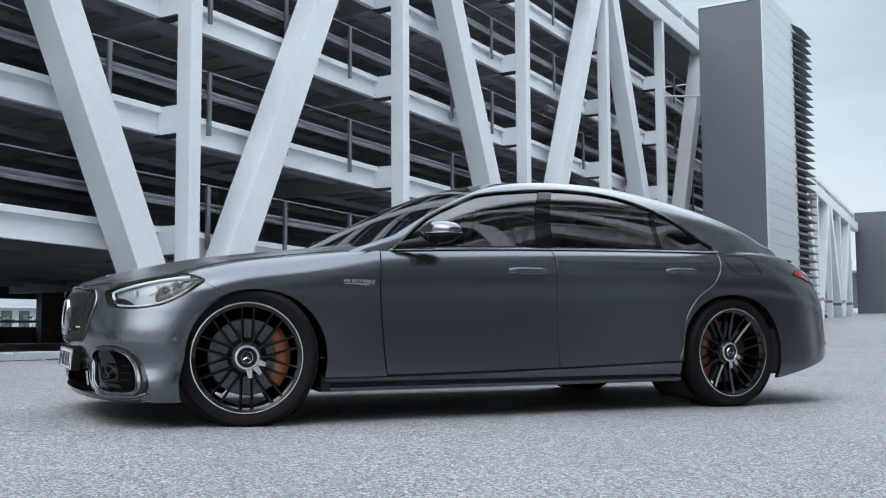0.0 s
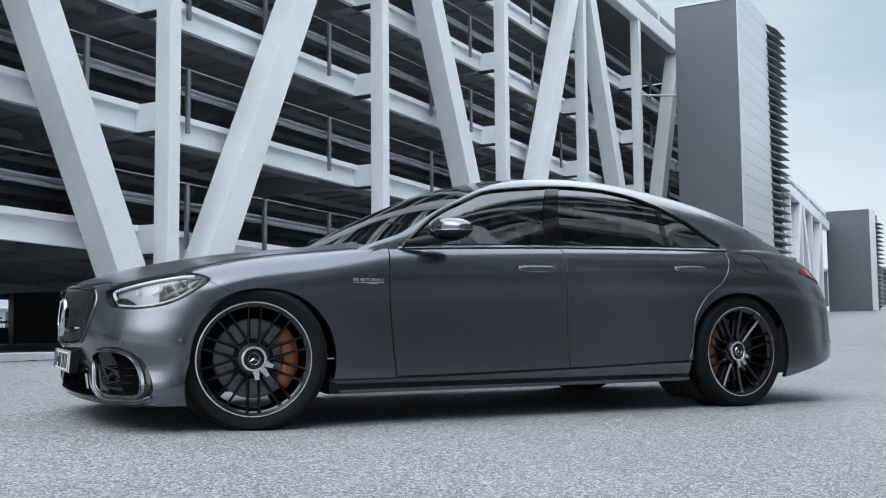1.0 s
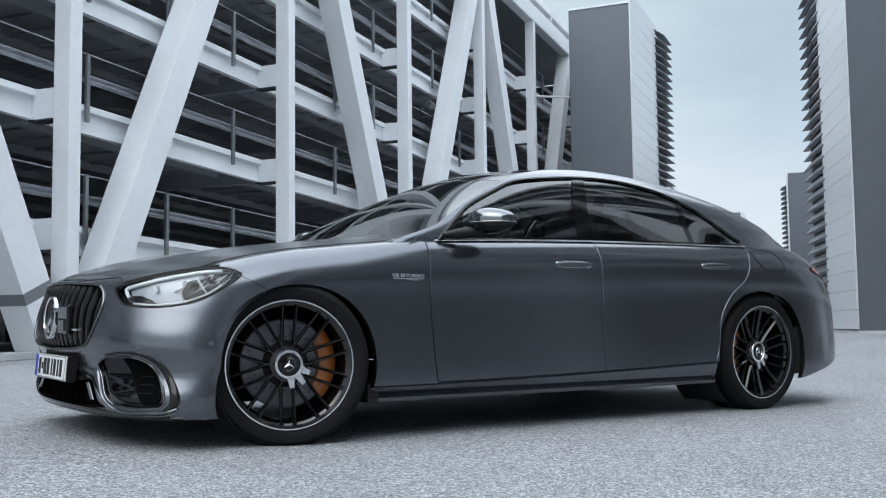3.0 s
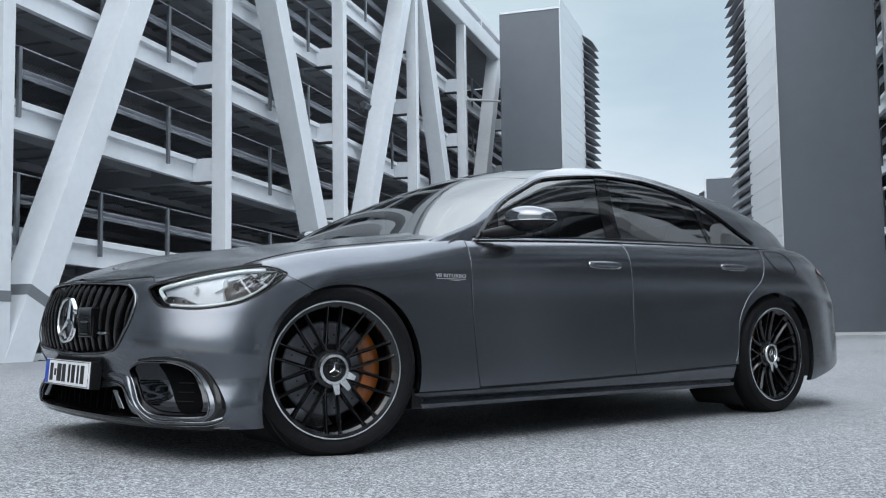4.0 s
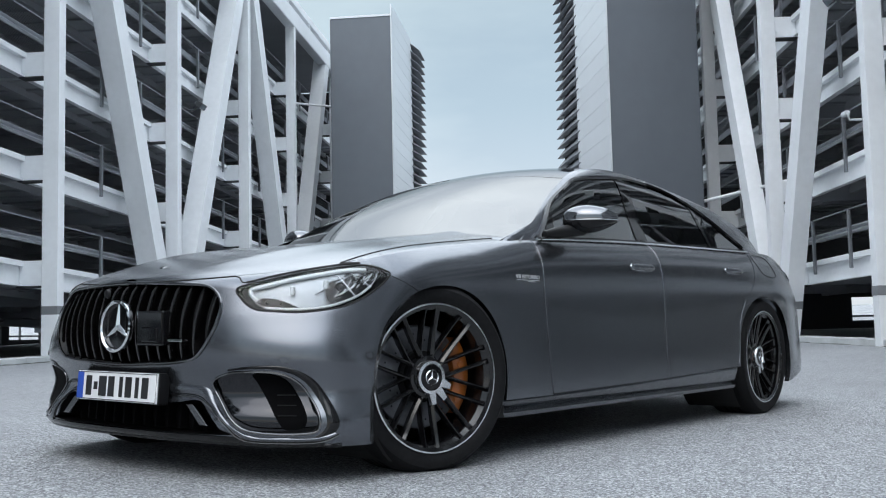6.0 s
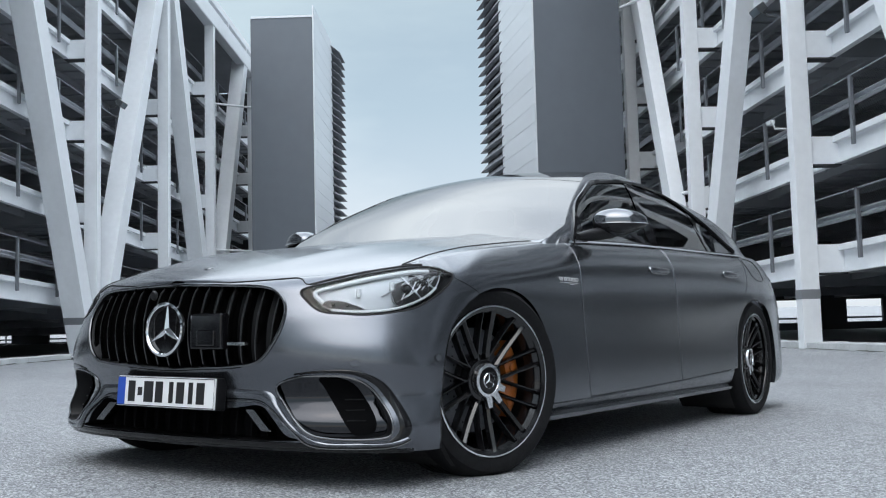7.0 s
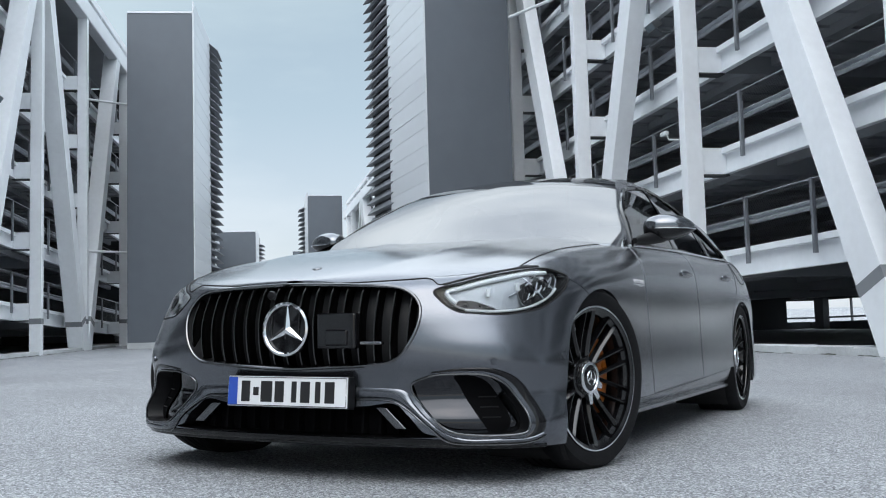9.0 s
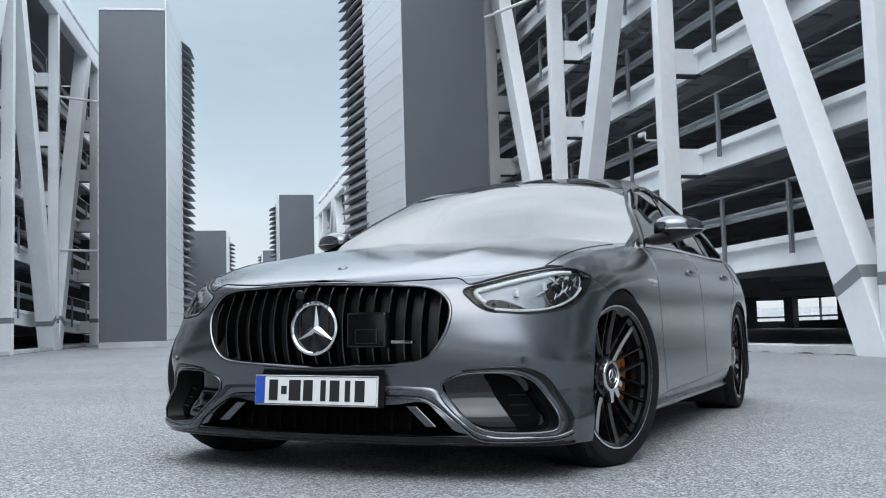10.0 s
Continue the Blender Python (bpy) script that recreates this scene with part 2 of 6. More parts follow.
def ground_z(x, y):
    """The yard: a gentle fall across the parking place, and a street that climbs slowly."""
    near = -0.00607 * x + 0.0208 * y
    u = max(0.0, min(110.0, x * U_L.x + y * U_L.y))
    far = 0.00022 * u * u
    w = min(1.0, max(0.0, (13.5 - math.hypot(x - 0.5, y + 2.0)) / 7.0))
    w = w * w * (3 - 2 * w)
    return w * near + (1 - w) * far


def build_ground():
    line = [0.0]
    step = 0.5
    while line[-1] < 900:
        line.append(line[-1] + step)
        if line[-1] > 16:
            step *= 1.22
    line = [-v for v in line[:0:-1]] + line
    verts = [(x, y, ground_z(x, y)) for y in line for x in line]
    n = len(line)
    faces = [(j * n + i, j * n + i + 1, (j + 1) * n + i + 1, (j + 1) * n + i) for j in range(n - 1) for i in range(n - 1)]
    me = bpy.data.meshes.new("ground")
    me.from_pydata(verts, [], faces)
    me.materials.append(ASPHALT)
    for p in me.polygons:
        p.use_smooth = True
    tagged(new("ground", me), "light grey coarse asphalt yard between parking garages", "ground", kind="structure")


build_ground()


# ---- parking garages ----
def garage(m, columns, nodes, low_z, storey, levels, slope, label, roof_z, x_lo, x_hi, back=16.3, base=lambda x: 0.0, detail=True, strut=(0.66, 0.07), first_post=1.15, thick=0.62):
    """m places the facade: x along it, y into the building, 0 at the front of columns and struts. nodes: zigzag (x, is_top)."""
    root = empty("parking_garage", m)
    tagged(root, label, "parking garage")
    zl = lambda k, x: low_z + storey * k + slope * x
    xs = sorted(columns)
    for x in xs:
        part("column", box(bmesh.new(), x - 0.15, x + 0.15, 0.008, 0.39, base(x) - 0.2, roof_z + slope * x + 0.1, 0.012), STEEL_WHITE, root)
        part("painted_band", box(bmesh.new(), x - 0.154, x + 0.154, 0.001, 0.394, base(x) + 1.05, base(x) + 1.24), BAND_GREY, root, "grey band round a white column")
    for n, ((x0, t0, *e0), (x1, t1, *e1)) in enumerate(zip(nodes, nodes[1:])):
        lean = 0.25 if x1 > x0 else -0.25
        z = lambda x, top: roof_z + 0.45 + slope * x if top else base(x) - 0.25
        y = thick / 2 + 0.004 * (n % 2)
        fall = strut[1] + sum(e0) if t0 else 0.0
        a, b = (x0 + lean + fall, y, z(x0, t0)), (x1 - lean + fall, y, z(x1, t1))
        part("diagonal_strut", beam_between(bmesh.new(), a, b, strut[0], thick, 0.008), STEEL_WHITE, root)
        low, high = (a, b) if a[2] < b[2] else (b, a)
        f0, f1 = 1.30 / (high[2] - low[2]), 1.49 / (high[2] - low[2])
        p0 = [low[i] + (high[i] - low[i]) * f0 for i in range(3)]
        p1 = [low[i] + (high[i] - low[i]) * f1 for i in range(3)]
        part("painted_band", beam_between(bmesh.new(), p0, p1, strut[0] + 0.008, thick + 0.008, 0.0), BAND_GREY, root, "grey band round a white strut")
    # roof chord, cornice and its brackets
    bm = bmesh.new()
    beam_between(bm, (x_lo, 0.2, roof_z + 0.42 + slope * x_lo), (x_hi, 0.2, roof_z + 0.42 + slope * x_hi), 0.75, 0.44, 0.05)
    part("roof_chord", bm, STEEL_WHITE, root)
    bm = bmesh.new()
    beam_between(bm, (x_lo, 1.0, roof_z + 1.55 + slope * x_lo), (x_hi, 1.0, roof_z + 1.55 + slope * x_hi), 0.35, 1.5, 0.03)
    part("roof_edge", bm, STEEL_WHITE, root)
    for x in np.arange(x_lo + 1, x_hi, 3.6 if detail else 2.4):
        part("roof_bracket", prism(bmesh.new(), [(0.25, roof_z + 0.7 + slope * x), (0.7, roof_z + 0.7 + slope * x), (1.5, roof_z + 1.45 + slope * x), (0.25, roof_z + 1.45 + slope * x)], "x", x - 0.06, x + 0.06), STEEL_WHITE, root)
    bm = bmesh.new()
    beam_between(bm, (x_lo, back / 2, roof_z + 1.2 + slope * x_lo), (x_hi, back / 2, roof_z + 1.2 + slope * x_hi), 0.3, back - 1, 0.0)
    part("roof_deck", bm, SOFFIT, root)
    spans = list(zip([x_lo] + xs, xs + [x_hi]))
    for k in range(levels):
        bm = bmesh.new()
        beam_between(bm, (x_lo, back / 2 + 0.55, zl(k, x_lo) + 0.46), (x_hi, back / 2 + 0.55, zl(k, x_hi) + 0.46), 0.12, back - 1.0, 0.0)
        part("parking_deck", bm, SOFFIT, root, "grey profiled sheet underside of a parking deck")
        for x in xs:
            part("cross_beam", box(bmesh.new(), x - 0.11, x + 0.11, 1.02, back - 0.2, zl(k, x), zl(k, x) + 0.40), SOFFIT, root)
            # stub from the column back to the edge beam
            part("bracket", box(bmesh.new(), x - 0.11, x + 0.11, 0.38, 0.95, zl(k, x), zl(k, x) + 0.57, 0.006), STEEL_WHITE, root)
            part("bracket_plate", box(bmesh.new(), x - 0.15, x + 0.15, 0.40, 0.99, zl(k, x) - 0.035, zl(k, x) - 0.003), FIN_DARK, root)
        if detail:
            for y in np.arange(2.2, back, 2.2):
                bm = bmesh.new()
                beam_between(bm, (x_lo, y, zl(k, x_lo) + 0.29), (x_hi, y, zl(k, x_hi) + 0.29), 0.20, 0.14, 0.0)
                part("deck_joist", bm, SOFFIT, root)
            bm = bmesh.new()
            for x in np.arange(x_lo + 0.3, x_hi, 0.9):   # ribs of the profiled sheet
                box(bm, x - 0.09, x + 0.09, 1.05, 8.0, zl(k, x) + 0.345, zl(k, x) + 0.398)
            part("sheet_rib", bm, SOFFIT, root)
        for a, b in spans:
            lo, hi = a + 0.01, b - 0.01
            if hi - lo < 0.5:
                continue
            for nm, y, dz, w, d in (("edge_beam", 0.985, 0.26, 0.52, 0.07), ("edge_flange", 0.895, 0.505, 0.13, 0.12), ("edge_flange", 0.92, 0.016, 0.032, 0.11)):
                bm = bmesh.new()
                beam_between(bm, (lo, y, zl(k, lo) + dz), (hi, y, zl(k, hi) + dz), w, d, 0.01 if w > 0.1 else 0.0)
                part(nm, bm, STEEL_WHITE, root)
            if not detail:
                continue
            for x in np.arange(lo + first_post, hi - 0.3, 2.46):
                bm = box(bmesh.new(), x - 0.045, x + 0.045, 0.765, 0.832, zl(k, x) + 0.22, zl(k, x) + 1.58, 0.006)
                part("guard_post", bm, POST, root)
        if detail:
            # barrier rail with two ridges, top cable, netting
            pro = [(0.06, 0.0), (0.09, 0.0), (0.03, 0.045), (0.09, 0.085), (0.09, 0.105), (0.03, 0.145), (0.09, 0.19), (0.06, 0.19), (0.0, 0.15), (0.0, 0.14), (0.06, 0.095), (0.0, 0.05), (0.0, 0.04)]
            bm = prism(bmesh.new(), pro, "x", x_lo, x_hi)
            for v in bm.verts:
                v.co.z += zl(k, v.co.x) + 1.025
                v.co.y += 0.84
            part("barrier_rail", bm, GALV, root, "galvanised ridged barrier rail")
            part("top_cable", tube(bmesh.new(), [(x_lo, 0.80, zl(k, x_lo) + 1.57), (x_hi, 0.80, zl(k, x_hi) + 1.57)], 0.016, 6), GALV, root)
            bm = bmesh.new()
            vs = [bm.verts.new(c) for c in ((x_lo, 0.945, zl(k, x_lo) + 0.58), (x_hi, 0.945, zl(k, x_hi) + 0.58), (x_hi, 0.945, zl(k, x_hi) + 1.56), (x_lo, 0.945, zl(k, x_lo) + 1.56))]
            bm.faces.new(vs)
            part("netting", bm, NETTING, root, "dark chain-link netting")
    # rear side: closed above, a row of openings at street level with a rail before them
    b0 = base(x_lo)
    z0, z1 = b0 - 0.2, roof_z + 1.3 + slope * x_lo
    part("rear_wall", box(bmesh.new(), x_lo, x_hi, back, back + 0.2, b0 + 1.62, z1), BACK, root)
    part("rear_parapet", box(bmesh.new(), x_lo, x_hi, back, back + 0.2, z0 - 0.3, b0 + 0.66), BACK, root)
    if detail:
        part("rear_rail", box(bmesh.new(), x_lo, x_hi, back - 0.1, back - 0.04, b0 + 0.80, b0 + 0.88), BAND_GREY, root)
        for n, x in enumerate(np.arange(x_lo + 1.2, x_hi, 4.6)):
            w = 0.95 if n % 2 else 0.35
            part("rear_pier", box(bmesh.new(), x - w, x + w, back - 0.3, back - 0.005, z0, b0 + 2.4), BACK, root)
            part("rear_post", box(bmesh.new(), x + 1.9, x + 1.98, back + 0.02, back + 0.1, b0 + 0.6, b0 + 1.7), BAND_GREY, root)
    part("garage_floor", box(bmesh.new(), x_lo, x_hi, 1.25, back, z0 - 0.5, b0 + 0.10), DECK, root)
    part("plinth", box(bmesh.new(), x_lo, x_hi, 0.72, 1.25, z0 - 0.4, b0 + 0.12), FIN_DARK, root, "dark low plinth behind the kerb")
    for x in (x_lo - 0.2, x_hi):
        if detail:
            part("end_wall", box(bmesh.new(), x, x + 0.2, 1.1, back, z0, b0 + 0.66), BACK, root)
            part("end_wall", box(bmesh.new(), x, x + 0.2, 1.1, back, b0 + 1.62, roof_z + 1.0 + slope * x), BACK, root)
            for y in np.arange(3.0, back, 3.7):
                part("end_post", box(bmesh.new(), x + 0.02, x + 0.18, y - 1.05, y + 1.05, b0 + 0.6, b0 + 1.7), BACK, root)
            part("end_rail", box(bmesh.new(), x + 0.04, x + 0.1, 1.1, back, b0 + 0.80, b0 + 0.88), BAND_GREY, root)
        else:
            part("end_wall", box(bmesh.new(), x, x + 0.2, 1.1, back, z0, roof_z + 1.0 + slope * x), FAR_WALL, root, "pale end wall")
    return root


l_base = lambda x: 0.00022 * max(0, x) ** 2
LEFT_M = L_FRAME.copy()
LEFT_M.translation = V_L * 10.05
garage(LEFT_M, [-5.1, 2.3, 9.85, 17.32, 24.39, 31.13, 37.45, 45.4], [(-12.4, True), (-5.0, False), (2.3, True), (9.85, False), (17.32, True, 0.12), (24.39, False), (31.13, True, 0.10), (37.45, False), (43.75, True)], 2.24, 2.40, 5, -0.027, "white steel multi-storey parking garage with zigzag struts", 14.75, -14.0, 51.6, base=l_base)
RIGHT_M = Matrix.Rotation(HEAD_R + math.pi, 4, "Z")
RIGHT_M.translation = -8.75 * V_R
garage(RIGHT_M, [-29.2, -22.55, -15.67, -8.52, -1.35, 5.8, 12.9, 20.0], [(-29.2, True), (-22.55, False), (-15.67, True), (-8.52, False), (-1.35, True), (5.8, False), (12.9, True), (20.0, False)], 1.62, 2.21, 6, 0.003, "white steel multi-storey parking garage across the street", 14.2, -38.0, 23.0, strut=(0.70, 0.0), first_post=1.1, thick=0.42)


# ---- stair towers with louvred ends ----
def tower(m, width, panel, louvre, height, side, base_z, label, reach=0.43, more=0):
    """m: x along the street away from the yard, y towards the garage. side: +1 where the street face is at y=0 and the body at y>0."""
    root = empty("stair_tower", m)
    tagged(root, label, "stair tower")
    s = side
    bm = bmesh.new()
    y0, y1 = sorted((0.02 * s, width * s))
    part("body", box(bm, 0.03, panel + louvre, y0 + (0.02 if s > 0 else 0), y1 - (0.02 if s < 0 else 0), base_z + 0.3, height - 0.05), FIN_DARK, root)
    part("front_cladding", box(bmesh.new(), 0.0, 0.03, y0, y1, base_z + 0.25, height), CLAD_GREY, root, "dark grey smooth sheet cladding")
    part("front_coping", box(bmesh.new(), -0.03, 0.1, y0 - 0.02, y1 + 0.02, height, height + 0.09), CLAD_LIGHT, root)
    part("plinth", box(bmesh.new(), -0.06, panel + louvre, y0 - 0.05, y1 + 0.05, base_z - 0.5, base_z + 0.25), KERB, root, "pale concrete plinth")
    part("rear_cladding", box(bmesh.new(), 0.03, panel + louvre, *sorted((width * s, (width + 0.05) * s)), base_z + 0.25, height), CLAD_GREY, root)
    rows = int((height + 0.6 - base_z - 0.3) / 0.56)
    shared = None
    for k in range(rows):
        z0 = base_z + 0.3 + 0.56 * k
        if shared is None:
            bm = box(bmesh.new(), -0.06, panel, *sorted((0.0, -0.05 * s)), 0, 0.548)
            ob = part("street_panel", bm, CLAD_LIGHT, root, "silver sheet metal panel")
            shared = ob.data
        else:
            ob = new("street_panel", shared)
            ob.parent = root
        ob.location.z = z0
    blades = int((height - 0.3 - base_z - 0.5) / 0.37) + more
    shared = None
    for k in range(blades):
        z0 = base_z + 0.6 + 0.37 * k
        if shared is None:
            bm = bmesh.new()
            # an upturned blade that runs round the louvred corner
            prof = [(0.0, 0.0), ((0.01 - reach) * s, 0.05), (-reach * s, 0.07), (0.0, 0.30)]
            a, b = panel - 0.02, panel + louvre
            tri0 = [bm.verts.new((a + (0.35 if abs(y) < 0.1 else 0.75), y, z)) for y, z in prof]
            tri1 = [bm.verts.new((b + (0.0 if abs(y) < 0.1 else 0.4), y, z)) for y, z in prof]
            tip = bm.verts.new((a - 0.35, -0.055 * s, 0.10))
            n = 4
            for i in range(n):
                bm.faces.new((tri0[i], tri0[(i + 1) % n], tri1[(i + 1) % n], tri1[i]))
            bm.faces.new(tri1)
            for i in range(n):
                bm.faces.new((tri0[i], tri0[(i + 1) % n], tip))
            bmesh.ops.recalc_face_normals(bm, faces=bm.faces)
            ob = part("louvre_blade", bm, FIN, root)
            shared = ob.data
        else:
            ob = new("louvre_blade", shared)
            ob.parent = root
        ob.location.z = z0
    return root


TOWER_L = L_FRAME.copy()
TOWER_L.translation = U_L * 37.6 + V_L * 5.9
tower(TOWER_L, 2.6, 5.4, 2.3, 14.1, 1, 0.30, "dark grey stair tower with silver panels and louvres", 0.34, more=2)
R_FRAME = Matrix.Rotation(HEAD_R, 4, "Z")
TOWER_R = Matrix.Rotation(HEAD_R + radians(7), 4, "Z")
TOWER_R.translation = U_R * 26.4 + V_R * -5.24
tower(TOWER_R, 2.8, 4.2, 2.6, 16.5, -1, 0.0, "tall dark grey stair tower with silver panels and louvres", 0.16)


# ---- kerbs along the garages ----
def kerb(m, x0, x1, y0, label):
    root = empty("kerb", m)
    tagged(root, label, "kerb", kind="structure")
    step = 1.0
    n = int((x1 - x0) / step)
    for k in range(n):
        a = x0 + k * step
        mid = m @ Vector((a + step / 2, y0, 0))
        bm = box(bmesh.new(), a + 0.002, a + step - 0.002, y0, y0 + 0.62, ground_z(mid.x, mid.y) - 0.3, ground_z(mid.x, mid.y) + 0.13 + 0.004 * math.sin(k * 2.3), 0.012)
        part("kerb_stone", bm, KERB, root)
    # moss and dirt gathered at the foot of the stones
    rnd = random.Random(7)
    bm = bmesh.new()
    a = x0
    while a < x1 - 0.3:
        w = rnd.uniform(0.10, 0.45)
        if rnd.random() < 0.8:
            mid = m @ Vector((a + w / 2, y0 - 0.02, 0))
            g, h = ground_z(mid.x, mid.y), rnd.uniform(0.006, 0.022)
            prism(bm, [(a, g - 0.05), (a + w, g - 0.05), (a + w * 0.9, g + h * 0.6), (a + w * rnd.uniform(0.3, 0.7), g + h), (a + w * 0.1, g + h * 0.5)], "y", y0 - rnd.uniform(0.02, 0.05), y0 + 0.02)
        a += w * rnd.uniform(0.7, 1.1)
    part("moss", bm, MOSS, root, "dark moss along the kerb's foot")
    return root


kerb(LEFT_M, -14.0, 43.0, 0.07, "pale concrete kerb along the garage")
kerb(RIGHT_M, -25.0, 22.0, 0.05, "pale concrete kerb along the garage")


# ---- the car ----
PAINT = material("satin_grey_paint", (0.13, 0.139, 0.157), 0.25, metal=0.95, coat=0.7, coat_rough=0.17, grain=0.02, grain_scale=500)
GLOSS_BLACK = material("gloss_black_trim", (0.006, 0.006, 0.007), 0.05, spec=0.4)
SATIN_BLACK = material("satin_black_plastic", (0.008, 0.008, 0.009), 0.45, grain=0.1, grain_scale=150, spec=0.25)
CHROME = material("chrome_trim", (0.72, 0.73, 0.75), 0.07, metal=1.0)
MIRROR_CAP = material("polished_mirror_cap", (0.20, 0.207, 0.22), 0.12, metal=1.0)
DARK_CHROME = material("dark_chrome_trim", (0.17, 0.173, 0.18), 0.14, metal=1.0)
SMOKED = material("smoked_mirror_panel", (0.05, 0.051, 0.055), 0.07, metal=1.0)
GRILLE_BLACK = material("black_chrome_bars", (0.085, 0.083, 0.084), 0.26, metal=1.0)
DEEP_BLACK = material("matt_black_duct", (0.004, 0.004, 0.0045), 0.9, spec=0.03, grain=0.1, grain_scale=80)
RUBBER = material("tyre_rubber", (0.009, 0.009, 0.010), 0.66, grain=0.2, grain_scale=60, bump=0.1, bump_scale=200, spec=0.14)
RIM_BLACK = material("gloss_black_alloy", (0.006, 0.006, 0.007), 0.16, metal=0.0, coat=0.25, coat_rough=0.1)
RIM_BRIGHT = material("machined_alloy", (0.78, 0.79, 0.81), 0.22, metal=1.0)
DISC = material("drilled_brake_disc", (0.16, 0.165, 0.18), 0.42, metal=1.0, grain=0.1, grain_scale=60)
CALIPER = material("orange_caliper_paint", (0.36, 0.095, 0.007), 0.35, coat=0.5, grain=0.05, grain_scale=40)
GLASS_SIDE = glass_material("front_door_glass", (0.62, 0.66, 0.67), ior=2.5)
GLASS_REAR = glass_material("dark_rear_glass", (0.30, 0.32, 0.33), ior=2.5)
GLASS_FRONT = glass_material("windscreen_glass", (0.16, 0.17, 0.18), ior=3.4)
GLASS_LAMP = glass_material("clear_lamp_lens", (0.93, 0.95, 0.96), ior=1.36)
BADGE = material("bright_satin_badge", (0.72, 0.73, 0.75), 0.32, metal=0.6)
SEAL = material("matt_black_seal", (0.008, 0.008, 0.009), 0.6, spec=0.25)
CABIN = material("black_cabin_trim", (0.010, 0.010, 0.011), 0.7)
LEATHER = material("grey_leather", (0.13, 0.13, 0.13), 0.55, grain=0.05, grain_scale=60)
LAMP_SILVER = material("lamp_reflector", (0.52, 0.54, 0.57), 0.32, metal=1.0)
LAMP_DARK = material("lamp_bezel", (0.010, 0.010, 0.011), 0.5, spec=0.2)
LAMP_SATIN = material("sky_paled_reflector", (0.34, 0.36, 0.385), 0.42, metal=0.45, grain=0.06, grain_scale=60)
LAMP_WHITE = material("lamp_guide_and_glint", (0.75, 0.78, 0.8), 0.25)
TAIL_RED = material("red_tail_lens", (0.55, 0.012, 0.025), 0.12, coat=0.8)
PLATE_WHITE = material("white_plate_sheet", (0.72, 0.73, 0.74), 0.4)
PLATE_BLUE = material("blue_plate_strip", (0.02, 0.07, 0.38), 0.4)
PLATE_BLACK = material("black_plate_bars", (0.01, 0.01, 0.011), 0.5)
UNDER = material("dark_underbody", (0.012, 0.012, 0.013), 0.8)

CAR_M = Matrix(((0.99998, 0.00006, 0.00607, 0), (0.00006, 0.99978, -0.02078, 0), (-0.00607, 0.02078, 0.99977, 0), (0, 0, 0, 1)))
car = empty("car", CAR_M)
tagged(car, "satin grey long saloon car with black multi-spoke wheels", "car")


def curve(*pts):
    """A smooth curve through a few (t, value) pairs that never overshoots."""
    xs, ys = np.array([p[0] for p in pts], float), np.array([p[1] for p in pts], float)
    d = np.diff(ys) / np.diff(xs)
    m = np.zeros(len(xs))
    m[0], m[-1] = d[0], d[-1]
    for k in range(1, len(xs) - 1):
        if d[k - 1] * d[k] > 0:
            w1, w2 = 2 * (xs[k + 1] - xs[k]) + xs[k] - xs[k - 1], xs[k + 1] - xs[k] + 2 * (xs[k] - xs[k - 1])
            m[k] = (w1 + w2) / (w1 / d[k - 1] + w2 / d[k])

    def f(t):
        t = min(max(t, xs[0]), xs[-1])
        k = min(max(int(np.searchsorted(xs, t)) - 1, 0), len(xs) - 2)
        h = xs[k + 1] - xs[k]
        s = (t - xs[k]) / h
        return float(ys[k] * (1 + 2 * s) * (1 - s) ** 2 + m[k] * h * s * (1 - s) ** 2 + ys[k + 1] * s * s * (3 - 2 * s) + m[k + 1] * h * s * s * (s - 1))

    return f


def eased(f, lo, hi, width):
    """The same curve with its small kinks rounded off over a given width."""
    step = 0.004
    t = np.arange(lo - 4 * width, hi + 4 * width, step)
    e0, e1 = (f(lo + 0.01) - f(lo)) / 0.01, (f(hi) - f(hi - 0.01)) / 0.01
    v = np.array([f(x) + (e0 * (x - lo) if x < lo else 0) + (e1 * (x - hi) if x > hi else 0) for x in t])
    k = np.exp(-0.5 * (np.arange(-3 * width, 3 * width + step, step) / width) ** 2)
    v = np.convolve(v, k / k.sum(), "same")
    return lambda x: float(np.interp(min(max(x, lo), hi), t, v))


# x runs from the nose (about -0.8) to the tail (about 4.4), the front axle at 0; y is the half-width, z up
XC, XK = 0.05, 3.30
BOW = 0.115
half_width = curve((XC, 0.955), (0.5, 0.965), (1.2, 0.962), (2.2, 0.962), (2.9, 0.965), (XK, 0.962))
side_section = curve((0.10, -0.022), (0.17, 0.002), (0.25, 0.010), (0.35, 0.0075), (0.50, 0.0015), (0.60, -0.003), (0.70, -0.009), (0.79, -0.019), (0.86, -0.032), (0.93, -0.049), (1.05, -0.087))
nose_x = curve((0.12, -0.70), (0.17, -0.738), (0.22, -0.744), (0.27, -0.730), (0.31, -0.723), (0.36, -0.736), (0.43, -0.767), (0.50, -0.776), (0.56, -0.777), (0.66, -0.762), (0.72, -0.742), (0.80, -0.69))
nose_power = curve((0.12, 4.8), (0.20, 4.6), (0.33, 3.9), (0.42, 3.8), (0.58, 2.95), (0.70, 2.5), (0.85, 2.3))
tail_x = curve((0.15, 4.33), (0.25, 4.43), (0.45, 4.465), (0.62, 4.465), (0.80, 4.41), (0.92, 4.355), (1.0, 4.31))
tail_power = curve((0.2, 3.2), (0.6, 2.9), (0.88, 2.6), (1.0, 2.5))
